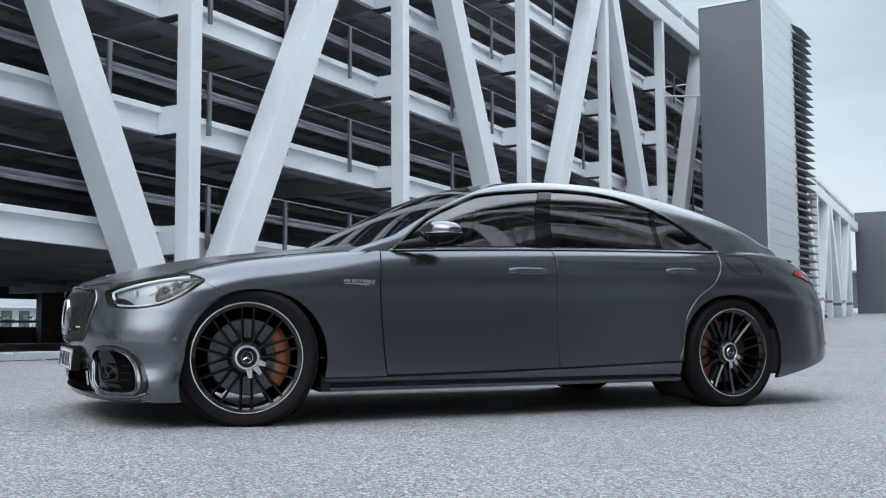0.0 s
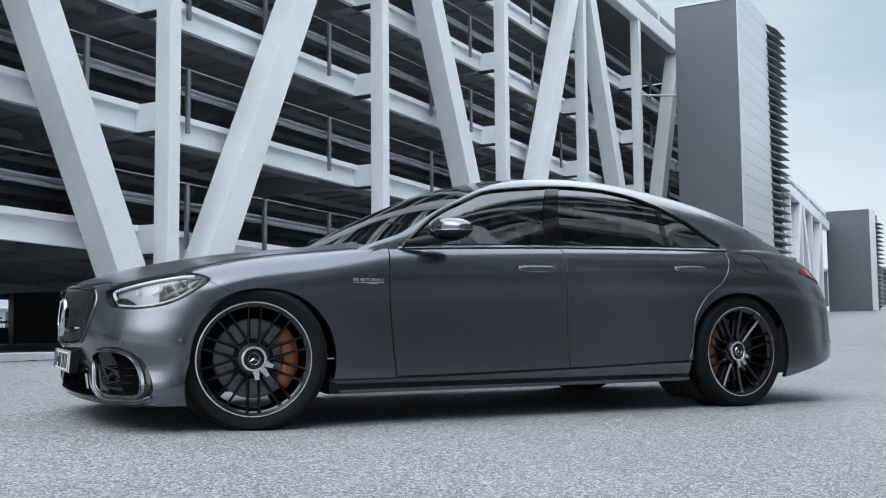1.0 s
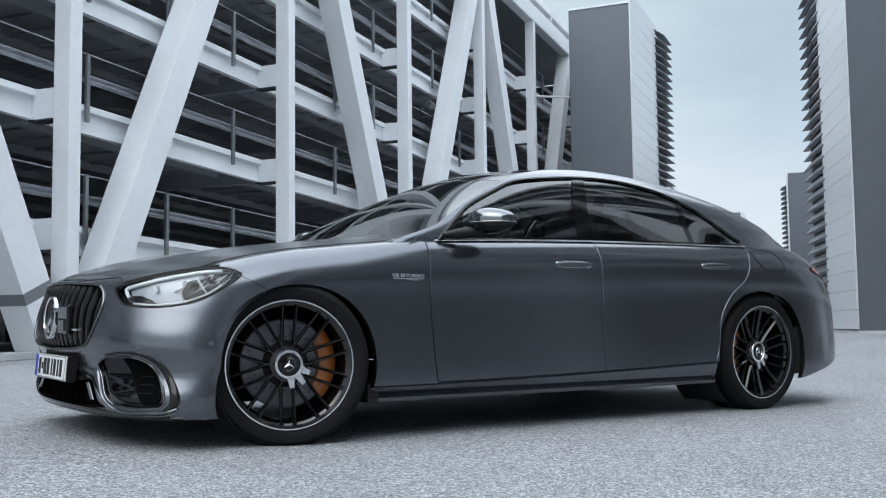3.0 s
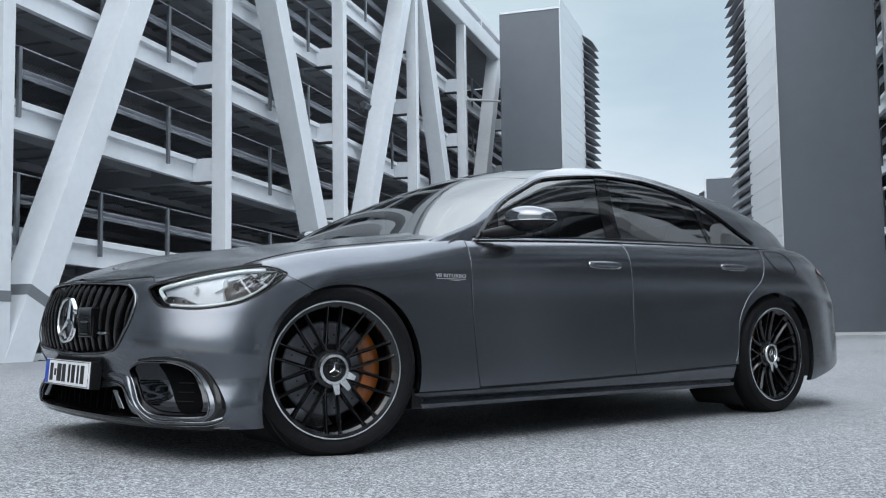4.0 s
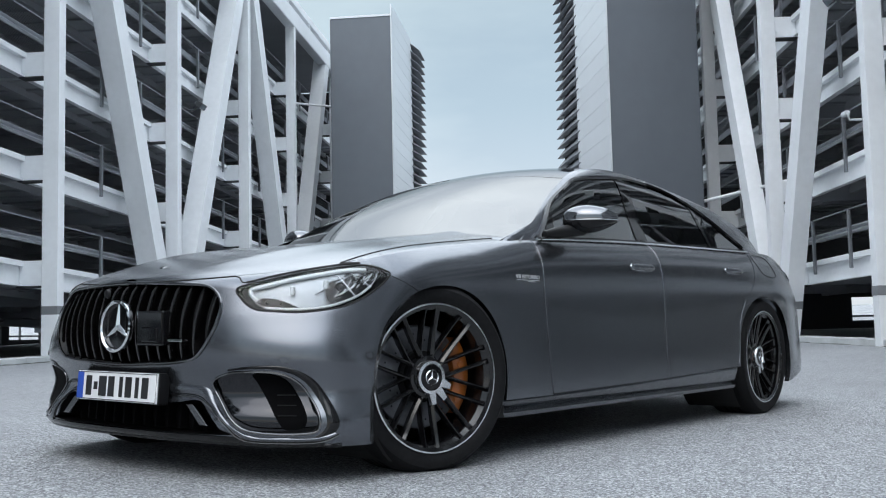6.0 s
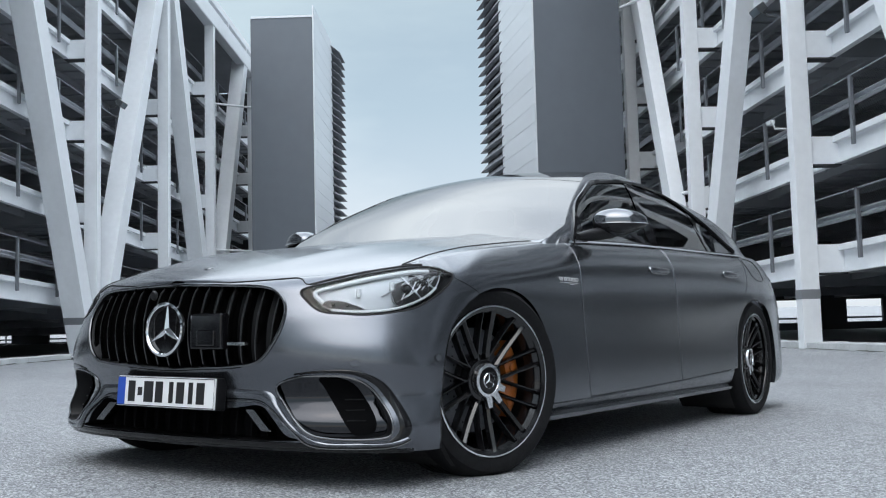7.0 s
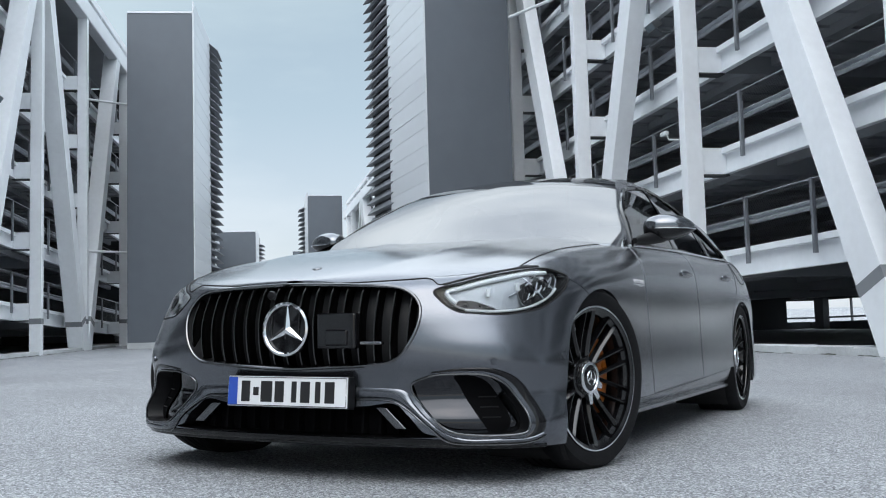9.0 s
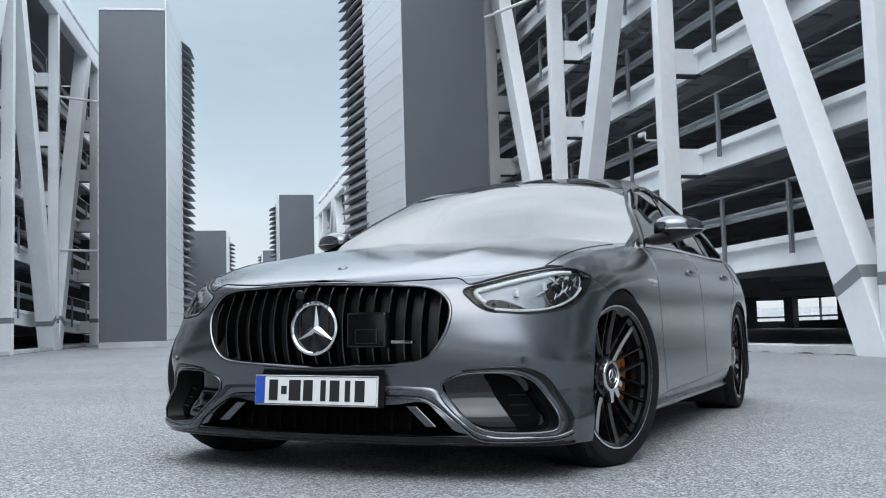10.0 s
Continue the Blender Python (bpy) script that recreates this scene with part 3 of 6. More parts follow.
shoulder_z = curve((-0.76, 0.714), (-0.66, 0.730), (-0.45, 0.765), (-0.27, 0.805), (0.0, 0.850), (0.4, 0.898), (0.75, 0.935), (1.2, 0.958), (1.95, 0.984), (3.0, 1.004), (3.5, 1.008), (3.9, 0.99), (4.2, 0.965), (4.45, 0.95))
ridge_z = curve((-0.76, 0.714), (-0.715, 0.728), (-0.67, 0.745), (-0.58, 0.775), (-0.4, 0.826), (-0.2, 0.866), (0.1, 0.906), (0.4, 0.942), (0.66, 0.976), (0.80, 1.0), (0.95, 1.01), (3.6, 1.09), (3.95, 1.075), (4.2, 1.05), (4.32, 1.03), (4.45, 0.97))


def flare(x, z):
    return 0.012 * math.exp(-((x - 0.0) / 0.42) ** 2 - ((z - 0.70) / 0.16) ** 2) + 0.014 * math.exp(-((x - 3.216) / 0.45) ** 2 - ((z - 0.74) / 0.16) ** 2)


def wall(s, z, inset=0.0):
    """A point of the body side. s: -1 front centre, 0 at x=XC, then metres along to XK, and 1 more to the rear centre."""
    if s < 0:
        a = (1 + s) * math.pi / 2
        n = nose_power(z)
        A, B = XC - nose_x(z) - inset, half_width(XC) + side_section(z) + flare(XC, z) - inset
        r = ((abs(math.cos(a)) / A) ** n + (abs(math.sin(a)) / B) ** n) ** (-1 / n)
        x, y = r * math.cos(a), r * math.sin(a)
        return XC - x + BOW * (y / B) ** 2 * (x / A) ** 2, y
    if s <= XK - XC:
        x = XC + s
        return x, half_width(x) + side_section(z) + flare(x, z) - inset
    a = min(1.0, s - (XK - XC)) * math.pi / 2
    n = tail_power(z)
    A, B = tail_x(z) - XK - inset, half_width(XK) + side_section(z) + flare(XK, z) - inset
    r = ((abs(math.sin(a)) / A) ** n + (abs(math.cos(a)) / B) ** n) ** (-1 / n)
    return XK + r * math.sin(a), r * math.cos(a)


def roll_in(x, z):
    """The rounding of the shoulder towards the bonnet, belt or boot."""
    k = min(1.0, max(0.0, (x + 0.66) / 0.45))
    depth = 0.05 + 0.10 * k
    d = shoulder_z(x) - z
    if d >= depth:
        return 0.0
    t = min(1.0, (depth - d) / depth)
    rear = min(1, max(0, (x - 0.3) / 0.5))
    r = 0.03 + 0.050 * k - 0.008 * rear + 0.022 * k * (1 - rear)
    up, down = min(1, max(0, (x - 2.75) / 0.45)), min(1, max(0, (x - 3.75) / 0.42))
    r *= 1 - 0.50 * (up * up * (3 - 2 * up)) * (1 - down * down * (3 - 2 * down))
    tight = (1 - math.sqrt(max(0.0, 1 - 0.98 * t * t))) / (1 - math.sqrt(0.02))
    return r * (tight + (t ** 2.3 - tight) * k * (1 - rear))


def station_x(s):
    return wall(s, 0.68)[0]


def top_of(s):
    return shoulder_z(station_x(s))


def side_point(s, z):
    i = roll_in(station_x(s), z)
    x, y = wall(s, z, i)
    return Vector((x, y, z))


def s_of(x):
    return x - XC


EDGE_S = np.linspace(-1, XK - XC + 1, 700)
EDGE = np.array([tuple(side_point(s, top_of(s))) for s in EDGE_S])


def edge_y(x):
    """Half-width of the bonnet or boot surface at x, where it meets the rolled shoulder."""
    return float(np.interp(x, EDGE[:, 0], EDGE[:, 1]))


def edge_z(x):
    return float(np.interp(x, EDGE[:, 0], EDGE[:, 2]))


def cap_point(x, f):
    """The bonnet or boot surface: f is y over the half-width there."""
    ye = edge_y(x)
    ze = edge_z(x)
    zc = max(ze, ridge_z(x))
    z = zc - (zc - ze) * abs(f) ** 2.6
    if x < 0.8:
        z += 0.010 * math.exp(-((abs(f) - 0.5) / 0.10) ** 2) * min(1, max(0, (x + 0.62) / 0.4))
    return Vector((x, f * ye, z))


# greenhouse: sections between the belt and the roof line
roof_z = curve((0.45, 0.858), (0.55, 0.916), (0.64, 0.967), (0.74, 1.022), (0.84, 1.078), (1.03, 1.188), (1.23, 1.290), (1.43, 1.378), (1.65, 1.436), (1.9, 1.468), (2.2, 1.480), (2.5, 1.470), (2.8, 1.437), (3.05, 1.384), (3.3, 1.316), (3.6, 1.212), (3.85, 1.126), (4.05, 1.068), (4.25, 1.02))
roof_z = eased(roof_z, 0.45, 4.25, 0.07)
POWER, TUMBLE = 4.6, 0.44


def house_point(x, p):
    """p: 0 at the belt, 1 at the middle of the roof."""
    zb = shoulder_z(x) - 0.01
    h = max(0.004, roof_z(x) - zb)
    a = p * math.pi / 2
    z = zb + h * math.sin(a) ** (2 / POWER)
    yb = edge_y(min(x, 3.75)) + 0.018 - 4.0 * max(0.0, x - 3.9) ** 2 - (TUMBLE + 0.14 * min(1.0, max(0.0, (x - 1.9) / 1.2))) * (z - zb)
    if x > 3.1:
        yb -= 0.22 * ((x - 3.1) / 0.9) ** 2 * min(1, (z - zb) / 0.02 + 0.4)
    return Vector((x, yb * max(0.0, math.cos(a)) ** (2 / POWER), z))


def p_at(x, z):
    zb = shoulder_z(x) - 0.01
    h = max(0.004, roof_z(x) - zb)
    return math.asin(min(1.0, max(0.0, (z - zb) / h)) ** (POWER / 2)) * 2 / math.pi


window_top = curve((0.83, 0.930), (1.019, 1.080), (1.109, 1.137), (1.279, 1.216), (1.495, 1.300), (1.695, 1.331), (1.948, 1.358), (2.15, 1.368), (2.30, 1.366), (2.456, 1.352), (2.615, 1.322), (2.74, 1.282), (2.84, 1.236), (2.92, 1.184), (3.02, 1.100), (3.135, 1.020))


def window_low(x):
    return shoulder_z(x) + 0.012


def grid(fn, nu, nv, flip=False):
    """A sheet from fn(u, v), u and v in 0..1."""
    bm = bmesh.new()
    rows = [[bm.verts.new(fn(i / nu, j / nv)) for i in range(nu + 1)] for j in range(nv + 1)]
    for j in range(nv):
        for i in range(nu):
            q = (rows[j][i], rows[j][i + 1], rows[j + 1][i + 1], rows[j + 1][i])
            bm.faces.new(q[::-1] if flip else q)
    bmesh.ops.remove_doubles(bm, verts=bm.verts, dist=1e-5)
    return bm


def turned(bm, depth, inward):
    """Folds the open border of a sheet inward, as pressed metal is."""
    edges = [e for e in bm.edges if e.is_boundary]
    made = bmesh.ops.extrude_edge_only(bm, edges=edges)
    for v in made["geom"]:
        if isinstance(v, bmesh.types.BMVert):
            v.co += inward(v.co) * depth
    return bm


def to_axis(co):
    return Vector((0, -1 if co.y > 0 else 1, 0))


def cut_sheet(fn, u0, u1, v0, v1, nu, nv, holes, flip=False):
    """A sheet from fn(a, b) over a rectangle, with holes cut along closed outlines in (a, b)."""
    A = np.linspace(u0, u1, nu + 1)
    B = np.linspace(v0, v1, nv + 1)
    pts = np.stack(np.meshgrid(A, B), -1).reshape(-1, 2)
    quads = np.array([(j * (nu + 1) + i, j * (nu + 1) + i + 1, (j + 1) * (nu + 1) + i + 1, (j + 1) * (nu + 1) + i) for j in range(nv) for i in range(nu)])
    keep = np.ones(len(quads), bool)
    rims = []
    for poly in holes:
        P = np.array(poly, float)
        Q = np.roll(P, -1, 0)
        c = pts[quads].mean(1)
        crossing = ((P[None, :, 1] > c[:, None, 1]) != (Q[None, :, 1] > c[:, None, 1])) & (c[:, None, 0] < (Q[:, 0] - P[:, 0])[None] * (c[:, None, 1] - P[None, :, 1]) / np.where(Q[:, 1] == P[:, 1], 1e-12, Q[:, 1] - P[:, 1])[None] + P[None, :, 0])
        inside = crossing.sum(1) % 2 == 1
        gone, kept = set(quads[inside & keep].ravel()), None
        keep &= ~inside
        rims.append((gone, P, Q))
    kept = set(quads[keep].ravel())
    for gone, P, Q in rims:
        for k in gone & kept:
            d = Q - P
            t = np.clip(((pts[k] - P) * d).sum(1) / np.maximum((d * d).sum(1), 1e-12), 0, 1)
            near = P + t[:, None] * d
            pts[k] = near[((near - pts[k]) ** 2).sum(1).argmin()]
    bm = bmesh.new()
    vs = {k: bm.verts.new(fn(*pts[k])) for k in kept}
    for q in quads[keep]:
        loop = [vs[k] for k in (q[::-1] if flip else q)]
        if len(set(loop)) == 4:
            bm.faces.new(loop)
    bmesh.ops.remove_doubles(bm, verts=bm.verts, dist=2e-4)
    return bm


def outline(cx, cz, rx, rz, power=2.0, n=72, a0=0.0, a1=360.0):
    pts = []
    for k in range(n):
        a = radians(a0 + (a1 - a0) * k / n)
        c, s = math.cos(a), math.sin(a)
        pts.append((cx + rx * math.copysign(abs(c) ** (2 / power), c), cz + rz * math.copysign(abs(s) ** (2 / power), s)))
    return pts


SILL_TOP = curve((0.3, 0.247), (0.75, 0.25), (1.86, 0.272), (2.78, 0.300), (3.4, 0.31))
door_front = curve((0.20, 0.775), (0.26, 0.760), (0.45, 0.738), (0.69, 0.724), (0.84, 0.735), (0.915, 0.752), (1.0, 0.79))
door_mid = curve((0.20, 1.868), (0.26, 1.868), (0.44, 1.856), (0.69, 1.862), (0.84, 1.872), (0.98, 1.880), (1.1, 1.885))
door_rear = curve((0.28, 2.730), (0.31, 2.752), (0.37, 2.785), (0.545, 2.812), (0.69, 2.905), (0.80, 3.065), (0.912, 3.140), (0.96, 3.150), (1.02, 3.135))
GAP = 0.0028
tail_low = curve((2.6, 0.17), (3.45, 0.175), (3.60, 0.215), (3.75, 0.27), (3.9, 0.325), (4.1, 0.375), (4.35, 0.40))


def side_panel(name, left, right, low, high, nu, nv, label=""):
    for side in (1, -1):
        def fn(u, v):
            z, x = 0.5, 0
            for _ in range(4):
                x = left(z) + (right(z) - left(z)) * u
                z = low(x) + (high(x) - low(x)) * v
            p = side_point(s_of(x), z)
            return Vector((p.x, p.y * side, p.z))
        bm = grid(fn, nu, nv, flip=side > 0)
        turned(bm, 0.02, to_axis)
        part(name, bm, PAINT, car, label, smooth=True)


belt = lambda x: shoulder_z(x)
side_panel("front_door", lambda z: door_front(z) + GAP, lambda z: door_mid(z) - GAP, lambda x: SILL_TOP(x) + GAP, belt, 26, 26)
side_panel("rear_door", lambda z: door_mid(z) + GAP, lambda z: door_rear(z) - GAP, lambda x: SILL_TOP(x) + GAP, belt, 26, 30)

ARCH_F = [(x - (0.38 * max(0.0, 0.34 - z) if x < 0 else 0.0), z) for x, z in outline(0.036, 0.345, 0.384, 0.356, 2.1, 90)]
ARCH_R = outline(3.205, 0.345, 0.415, 0.378, 2.15, 90)

for side in (1, -1):
    # front wing: from behind the lamp to the door, over the wheel
    # holes are given in station and height, so the sheet is laid out in the same terms
    def fender2(a, z):
        top = top_of(a)
        zz = 0.16 + (top - 0.16) * (z - 0.16) / 0.74
        if a > 0.45:
            a = a + (door_front(zz) - GAP - (XC + 0.70)) * (a - 0.45) / 0.25
        p = side_point(a, zz)
        return Vector((p.x, p.y * side, p.z))
    hole = []
    for x, z in ARCH_F:
        a = x - XC if x > XC else None
        if a is None:
            lo, hi = -1.0, 0.0
            for _ in range(30):
                mid = (lo + hi) / 2
                if wall(mid, max(z, 0.17))[0] < x:
                    lo = mid
                else:
                    hi = mid
            a = (lo + hi) / 2
        hole.append((a, 0.16 + 0.74 * (z - 0.16) / (top_of(a) - 0.16)))
        lift_z = lambda a, z: (a, 0.16 + 0.74 * (z - 0.16) / (top_of(a) - 0.16))
    below_seam = [lift_z(a, z) for a, z in ((-0.30, 0.10), (-0.30, 0.7775), (-0.24, 0.7765), (-0.206, 0.7575), (-0.195, 0.7325), (-0.158, 0.7085), (-0.112, 0.6735), (-0.09, 0.60), (-0.09, 0.10))]
    above_skirt = [lift_z(a, z) for a, z in ((0.30, 0.10), (0.30, 0.243), (0.80, 0.246), (0.80, 0.10))]
    bm = cut_sheet(fender2, -0.245, 0.70, 0.16, 0.90, 120, 80, [hole, below_seam, above_skirt], flip=side > 0)
    turned(bm, 0.03, to_axis)
    part("front_wing", bm, PAINT, car, smooth=True)

    def quarter(a, b):
        s = a - XC
        top = top_of(s)
        low = tail_low(a)
        z = low + (top - low) * (b - 0.17) / 0.83
        if a < 3.2:
            lo = max(door_rear(z) + GAP, 2.75 if z > 0.30 else 2.70)
            s = (lo + (a - 2.70) / 0.5 * (3.2 - lo)) - XC
        p = side_point(s, z)
        return Vector((p.x, p.y * side, p.z))
    hole = []
    for x, z in ARCH_R:
        top = shoulder_z(x)
        if x < 3.2:
            lo = max(door_rear(z) + GAP, 2.75 if z > 0.30 else 2.70)
            a = 2.70 + (x - lo) / (3.2 - lo) * 0.5
        elif x <= XK:
            a = x
        else:
            l2, h2 = XK - XC, XK - XC + 1
            for _ in range(30):
                mid = (l2 + h2) / 2
                if wall(mid, max(z, 0.17))[0] < x:
                    l2 = mid
                else:
                    h2 = mid
            a = XC + (l2 + h2) / 2
        hole.append((a, 0.17 + 0.83 * (z - tail_low(a)) / (top_of(a - XC) - tail_low(a))))
    behind_skirt = [(2.6, 0.1), (2.6, 0.302), (2.80, 0.302), (2.80, 0.1)]
    behind_skirt = [(a, 0.17 + 0.83 * (z - 0.17) / (top_of(a - XC) - 0.17)) for a, z in behind_skirt]
    bm = cut_sheet(quarter, 2.70, 4.30, 0.17, 1.0, 120, 64, [hole, behind_skirt], flip=side > 0)
    turned(bm, 0.03, to_axis)
    part("rear_wing", bm, PAINT, car, smooth=True)

# bonnet, boot
def bonnet(u, v):
    f = (2 * u - 1)
    x0 = EDGE[0, 0] + 0.0005 + (0.80 - EDGE[0, 0]) * v ** 1.5
    return cap_point(x0, f)
bm = grid(bonnet, 48, 60)
part("bonnet", bm, PAINT, car, smooth=True)
bm = grid(lambda u, v: cap_point(3.85 + (EDGE[-1, 0] - 0.0005 - 3.85) * (1 - (1 - v) ** 1.5), 2 * u - 1), 40, 24)
part("boot_lid", bm, PAINT, car, smooth=True)

# roof, pillars, glass
def facing_out(bm, inside=Vector((1.9, 0, 0.7))):
    """Turns a sheet so that its faces look away from the cabin."""
    bm.normal_update()
    total = sum((f.calc_center_median() - inside).normalized().dot(f.normal) * f.calc_area() for f in bm.faces)
    if total < 0:
        bmesh.ops.reverse_faces(bm, faces=bm.faces[:])
    return bm


def house_sheet(name, x0, x1, p0, p1, nx, npp, mat, label="", lift=0.0, sides=(1, -1), parent=None):
    """x0, x1: the fore and aft limits, low and high."""
    for side in sides:
        def fn(u, v):
            lo, hi = (x0[0] + (x0[1] - x0[0]) * v, x1[0] + (x1[1] - x1[0]) * v)
            x = lo + (hi - lo) * u
            a, b = p0(x), p1(x)
            q = house_point(x, a + (b - a) * v)
            if lift:
                q = q + Vector((0, 1, 0.6)).normalized() * lift
            return Vector((q.x, q.y * side, q.z))
        part(name, facing_out(grid(fn, nx, npp)), mat, car, label, smooth=True)


p_low = lambda x: p_at(x, window_low(x))
p_top = lambda x: max(p_at(x, window_top(x)), p_low(x)) if 0.83 <= x <= 3.135 else p_low(x)
rail_drop = curve((0.4, 0.05), (0.8, 0.07), (1.3, 0.075), (1.6, 0.06), (2.2, 0.045), (3.0, 0.034), (4.2, 0.03))
rail_in = lambda x: min(0.92, p_at(x, roof_z(x) - min(rail_drop(x), 0.45 * max(0.004, roof_z(x) - shoulder_z(x) + 0.01))))
house_sheet("mirror_sail", (0.835, 0.835), (1.0, 1.06), p_low, p_top, 8, 6, GLOSS_BLACK, "gloss black mirror triangle")
house_sheet("front_side_window", (1.0, 1.06), (1.79, 1.93), p_low, p_top, 30, 10, GLASS_SIDE, "tinted front door glass")
house_sheet("rear_side_window", (1.91, 2.03), (2.700, 2.748), p_low, p_top, 24, 10, GLASS_REAR, "dark tinted rear door glass")
house_sheet("quarter_window", (2.735, 2.783), (3.115, 3.115), p_low, p_top, 16, 10, GLASS_REAR, "dark tinted quarter glass")
house_sheet("centre_pillar", (1.79, 1.93), (1.91, 2.03), p_low, p_top, 6, 10, GLOSS_BLACK, "gloss black door pillar", lift=0.004)
house_sheet("quarter_divider", (2.700, 2.748), (2.735, 2.783), p_low, p_top, 3, 10, GLOSS_BLACK, lift=0.004)
house_sheet("roof_side", (0.45, 0.45), (4.2, 4.2), p_top, rail_in, 90, 10, PAINT)
house_sheet("belt_strip", (0.82, 0.82), (3.14, 3.14), lambda x: 0.0, p_low, 50, 2, GLOSS_BLACK)
house_sheet("pillar_foot", (0.45, 0.45), (0.82, 0.82), lambda x: 0.0, p_low, 10, 2, PAINT)
house_sheet("pillar_foot", (3.14, 3.14), (4.2, 4.2), lambda x: 0.0, p_low, 30, 2, PAINT)


def band(name, x0, x1, mat, label, nx):
    """A sheet across the whole car between the two roof sides."""
    def fn(u, v):
        x = x0 + (x1 - x0) * u
        f = 2 * v - 1
        a = rail_in(x)
        q = house_point(x, a)
        return Vector((x, -f * q.y, q.z + 0.7 * (roof_z(x) - q.z) * (1 - f * f)))
    part(name, facing_out(grid(fn, nx, 24)), mat, car, label, smooth=True)


rail_y = lambda x: house_point(x, rail_in(x)).y
foot = (rail_y(0.95) - rail_y(1.35)) / 0.40


def windscreen(u, v):
    x, f = 0.54 + 0.88 * u, 2 * v - 1
    y = rail_y(x) if x > 0.95 else rail_y(0.95) + foot * (0.95 - x)
    return Vector((x, -f * (y + 0.004), roof_z(x) - rail_drop(x) * (0.3 + 0.7 * f * f) - 0.002 * f * f))


part("windscreen", facing_out(grid(windscreen, 40, 28)), GLASS_FRONT, car, "large raked windscreen", smooth=True)
band("roof_panel", 1.42, 3.12, GLOSS_BLACK, "black glass roof panel", 40)
band("rear_window", 3.12, 3.95, GLASS_REAR, "dark raked rear window", 24)

for side in (1, -1):
    # black trim round the side windows
    pts = []
    for x in np.linspace(0.838, 3.125, 90):
        q = house_point(x, p_at(x, window_top(x)))
        pts.append((q.x, side * (q.y + 0.003), q.z + 0.002))
    part("window_trim", tube(bmesh.new(), pts, 0.0125, 6), GLOSS_BLACK, car, "gloss black window frame", smooth=True)

for side in (1, -1):
    # rolled panel edges along the shut lines
    for line, z0, z1 in ((door_front, 0.26, 0.925), (door_mid, 0.275, 0.975), (door_rear, 0.32, 0.985)):
        pts = []
        for z in np.linspace(z0, z1, 40):
            q = side_point(s_of(line(z) + GAP + 0.0015), z)
            pts.append((q.x, side * (q.y - 0.0006), q.z))
        part("panel_edge", tube(bmesh.new(), pts, 0.0022, 6), PAINT, car, smooth=True)


# ---- front end ----
def front_point(a, z, inset=0.0):
    """a: -1..1 round the nose from side to side, 0 in the middle."""
    s = -1 + abs(a)
    x, y = wall(s, z, roll_in(station_x(s), z) + inset)
    return Vector((x, math.copysign(y, a) if abs(a) > 1e-9 else 0.0, z))


def a_of(y, z, inset=0.0):
    lo, hi = 0.0, 0.9
    for _ in range(28):
        mid = (lo + hi) / 2
        if front_point(mid, z, inset).y < abs(y):
            lo = mid
        else:
            hi = mid
    return math.copysign((lo + hi) / 2, y)


def smooth_loop(pts, n=8):
    """A closed Catmull-Rom loop through a few points."""
    out, m = [], len(pts)
    for k in range(m):
        p0, p1, p2, p3 = (np.array(pts[(k + j - 1) % m], float) for j in range(4))
        for i in range(n):
            t = i / n
            out.append(tuple(0.5 * (2 * p1 + (p2 - p0) * t + (2 * p0 - 5 * p1 + 4 * p2 - p3) * t * t + (3 * p1 - p0 - 3 * p2 + p3) * t ** 3)))
    return out


def smooth_line(pts, n=8):
    out = []
    for k in range(len(pts) - 1):
        p0, p1, p2, p3 = (np.array(pts[min(max(k + j - 1, 0), len(pts) - 1)], float) for j in range(4))
        for i in range(n):
            t = i / n
            out.append(tuple(0.5 * (2 * p1 + (p2 - p0) * t + (2 * p0 - 5 * p1 + 4 * p2 - p3) * t * t + (3 * p1 - p0 - 3 * p2 + p3) * t ** 3)))
    return out + [tuple(float(v) for v in pts[-1])]


def fan(fn, loop, rings=8):
    """A filled sheet inside an outline, mapped by fn."""
    bm = bmesh.new()
    c = np.mean(np.array(loop), 0)
    mid = bm.verts.new(fn(*c))
    last = None
    for r in range(1, rings + 1):
        ring = [bm.verts.new(fn(*(c + (np.array(p) - c) * r / rings))) for p in loop]
        n = len(ring)
        for k in range(n):
            if last is None:
                bm.faces.new((mid, ring[k], ring[(k + 1) % n]))
            else:
                bm.faces.new((last[k], ring[k], ring[(k + 1) % n], last[(k + 1) % n]))
        last = ring
    bmesh.ops.recalc_face_normals(bm, faces=bm.faces)
    return bm


def yz_loop(pts, n=8):
    return [(a_of(y, z), z) for y, z in smooth_loop(pts, n)]


GRILLE_YZ = [(0.0, 0.712), (0.27, 0.704), (0.424, 0.694), (0.492, 0.655), (0.516, 0.594), (0.494, 0.509), (0.433, 0.437), (0.33, 0.417), (0.193, 0.410), (0.0, 0.402)]
GRILLE_YZ = GRILLE_YZ + [(-y, z) for y, z in GRILLE_YZ[-2:0:-1]]
INTAKE_AZ = [(0.354, 0.345), (0.393, 0.379), (0.438, 0.387), (0.505, 0.383), (0.552, 0.348), (0.584, 0.271), (0.590, 0.206), (0.568, 0.179), (0.475, 0.177), (0.421, 0.200), (0.376, 0.283)]
MOUTH_AZ = [(0.0, 0.268), (0.215, 0.270), (0.308, 0.283), (0.344, 0.245), (0.377, 0.187), (0.395, 0.167), (0.133, 0.160)]
MOUTH_AZ = MOUTH_AZ + [(-a, z) for a, z in MOUTH_AZ[:0:-1]]
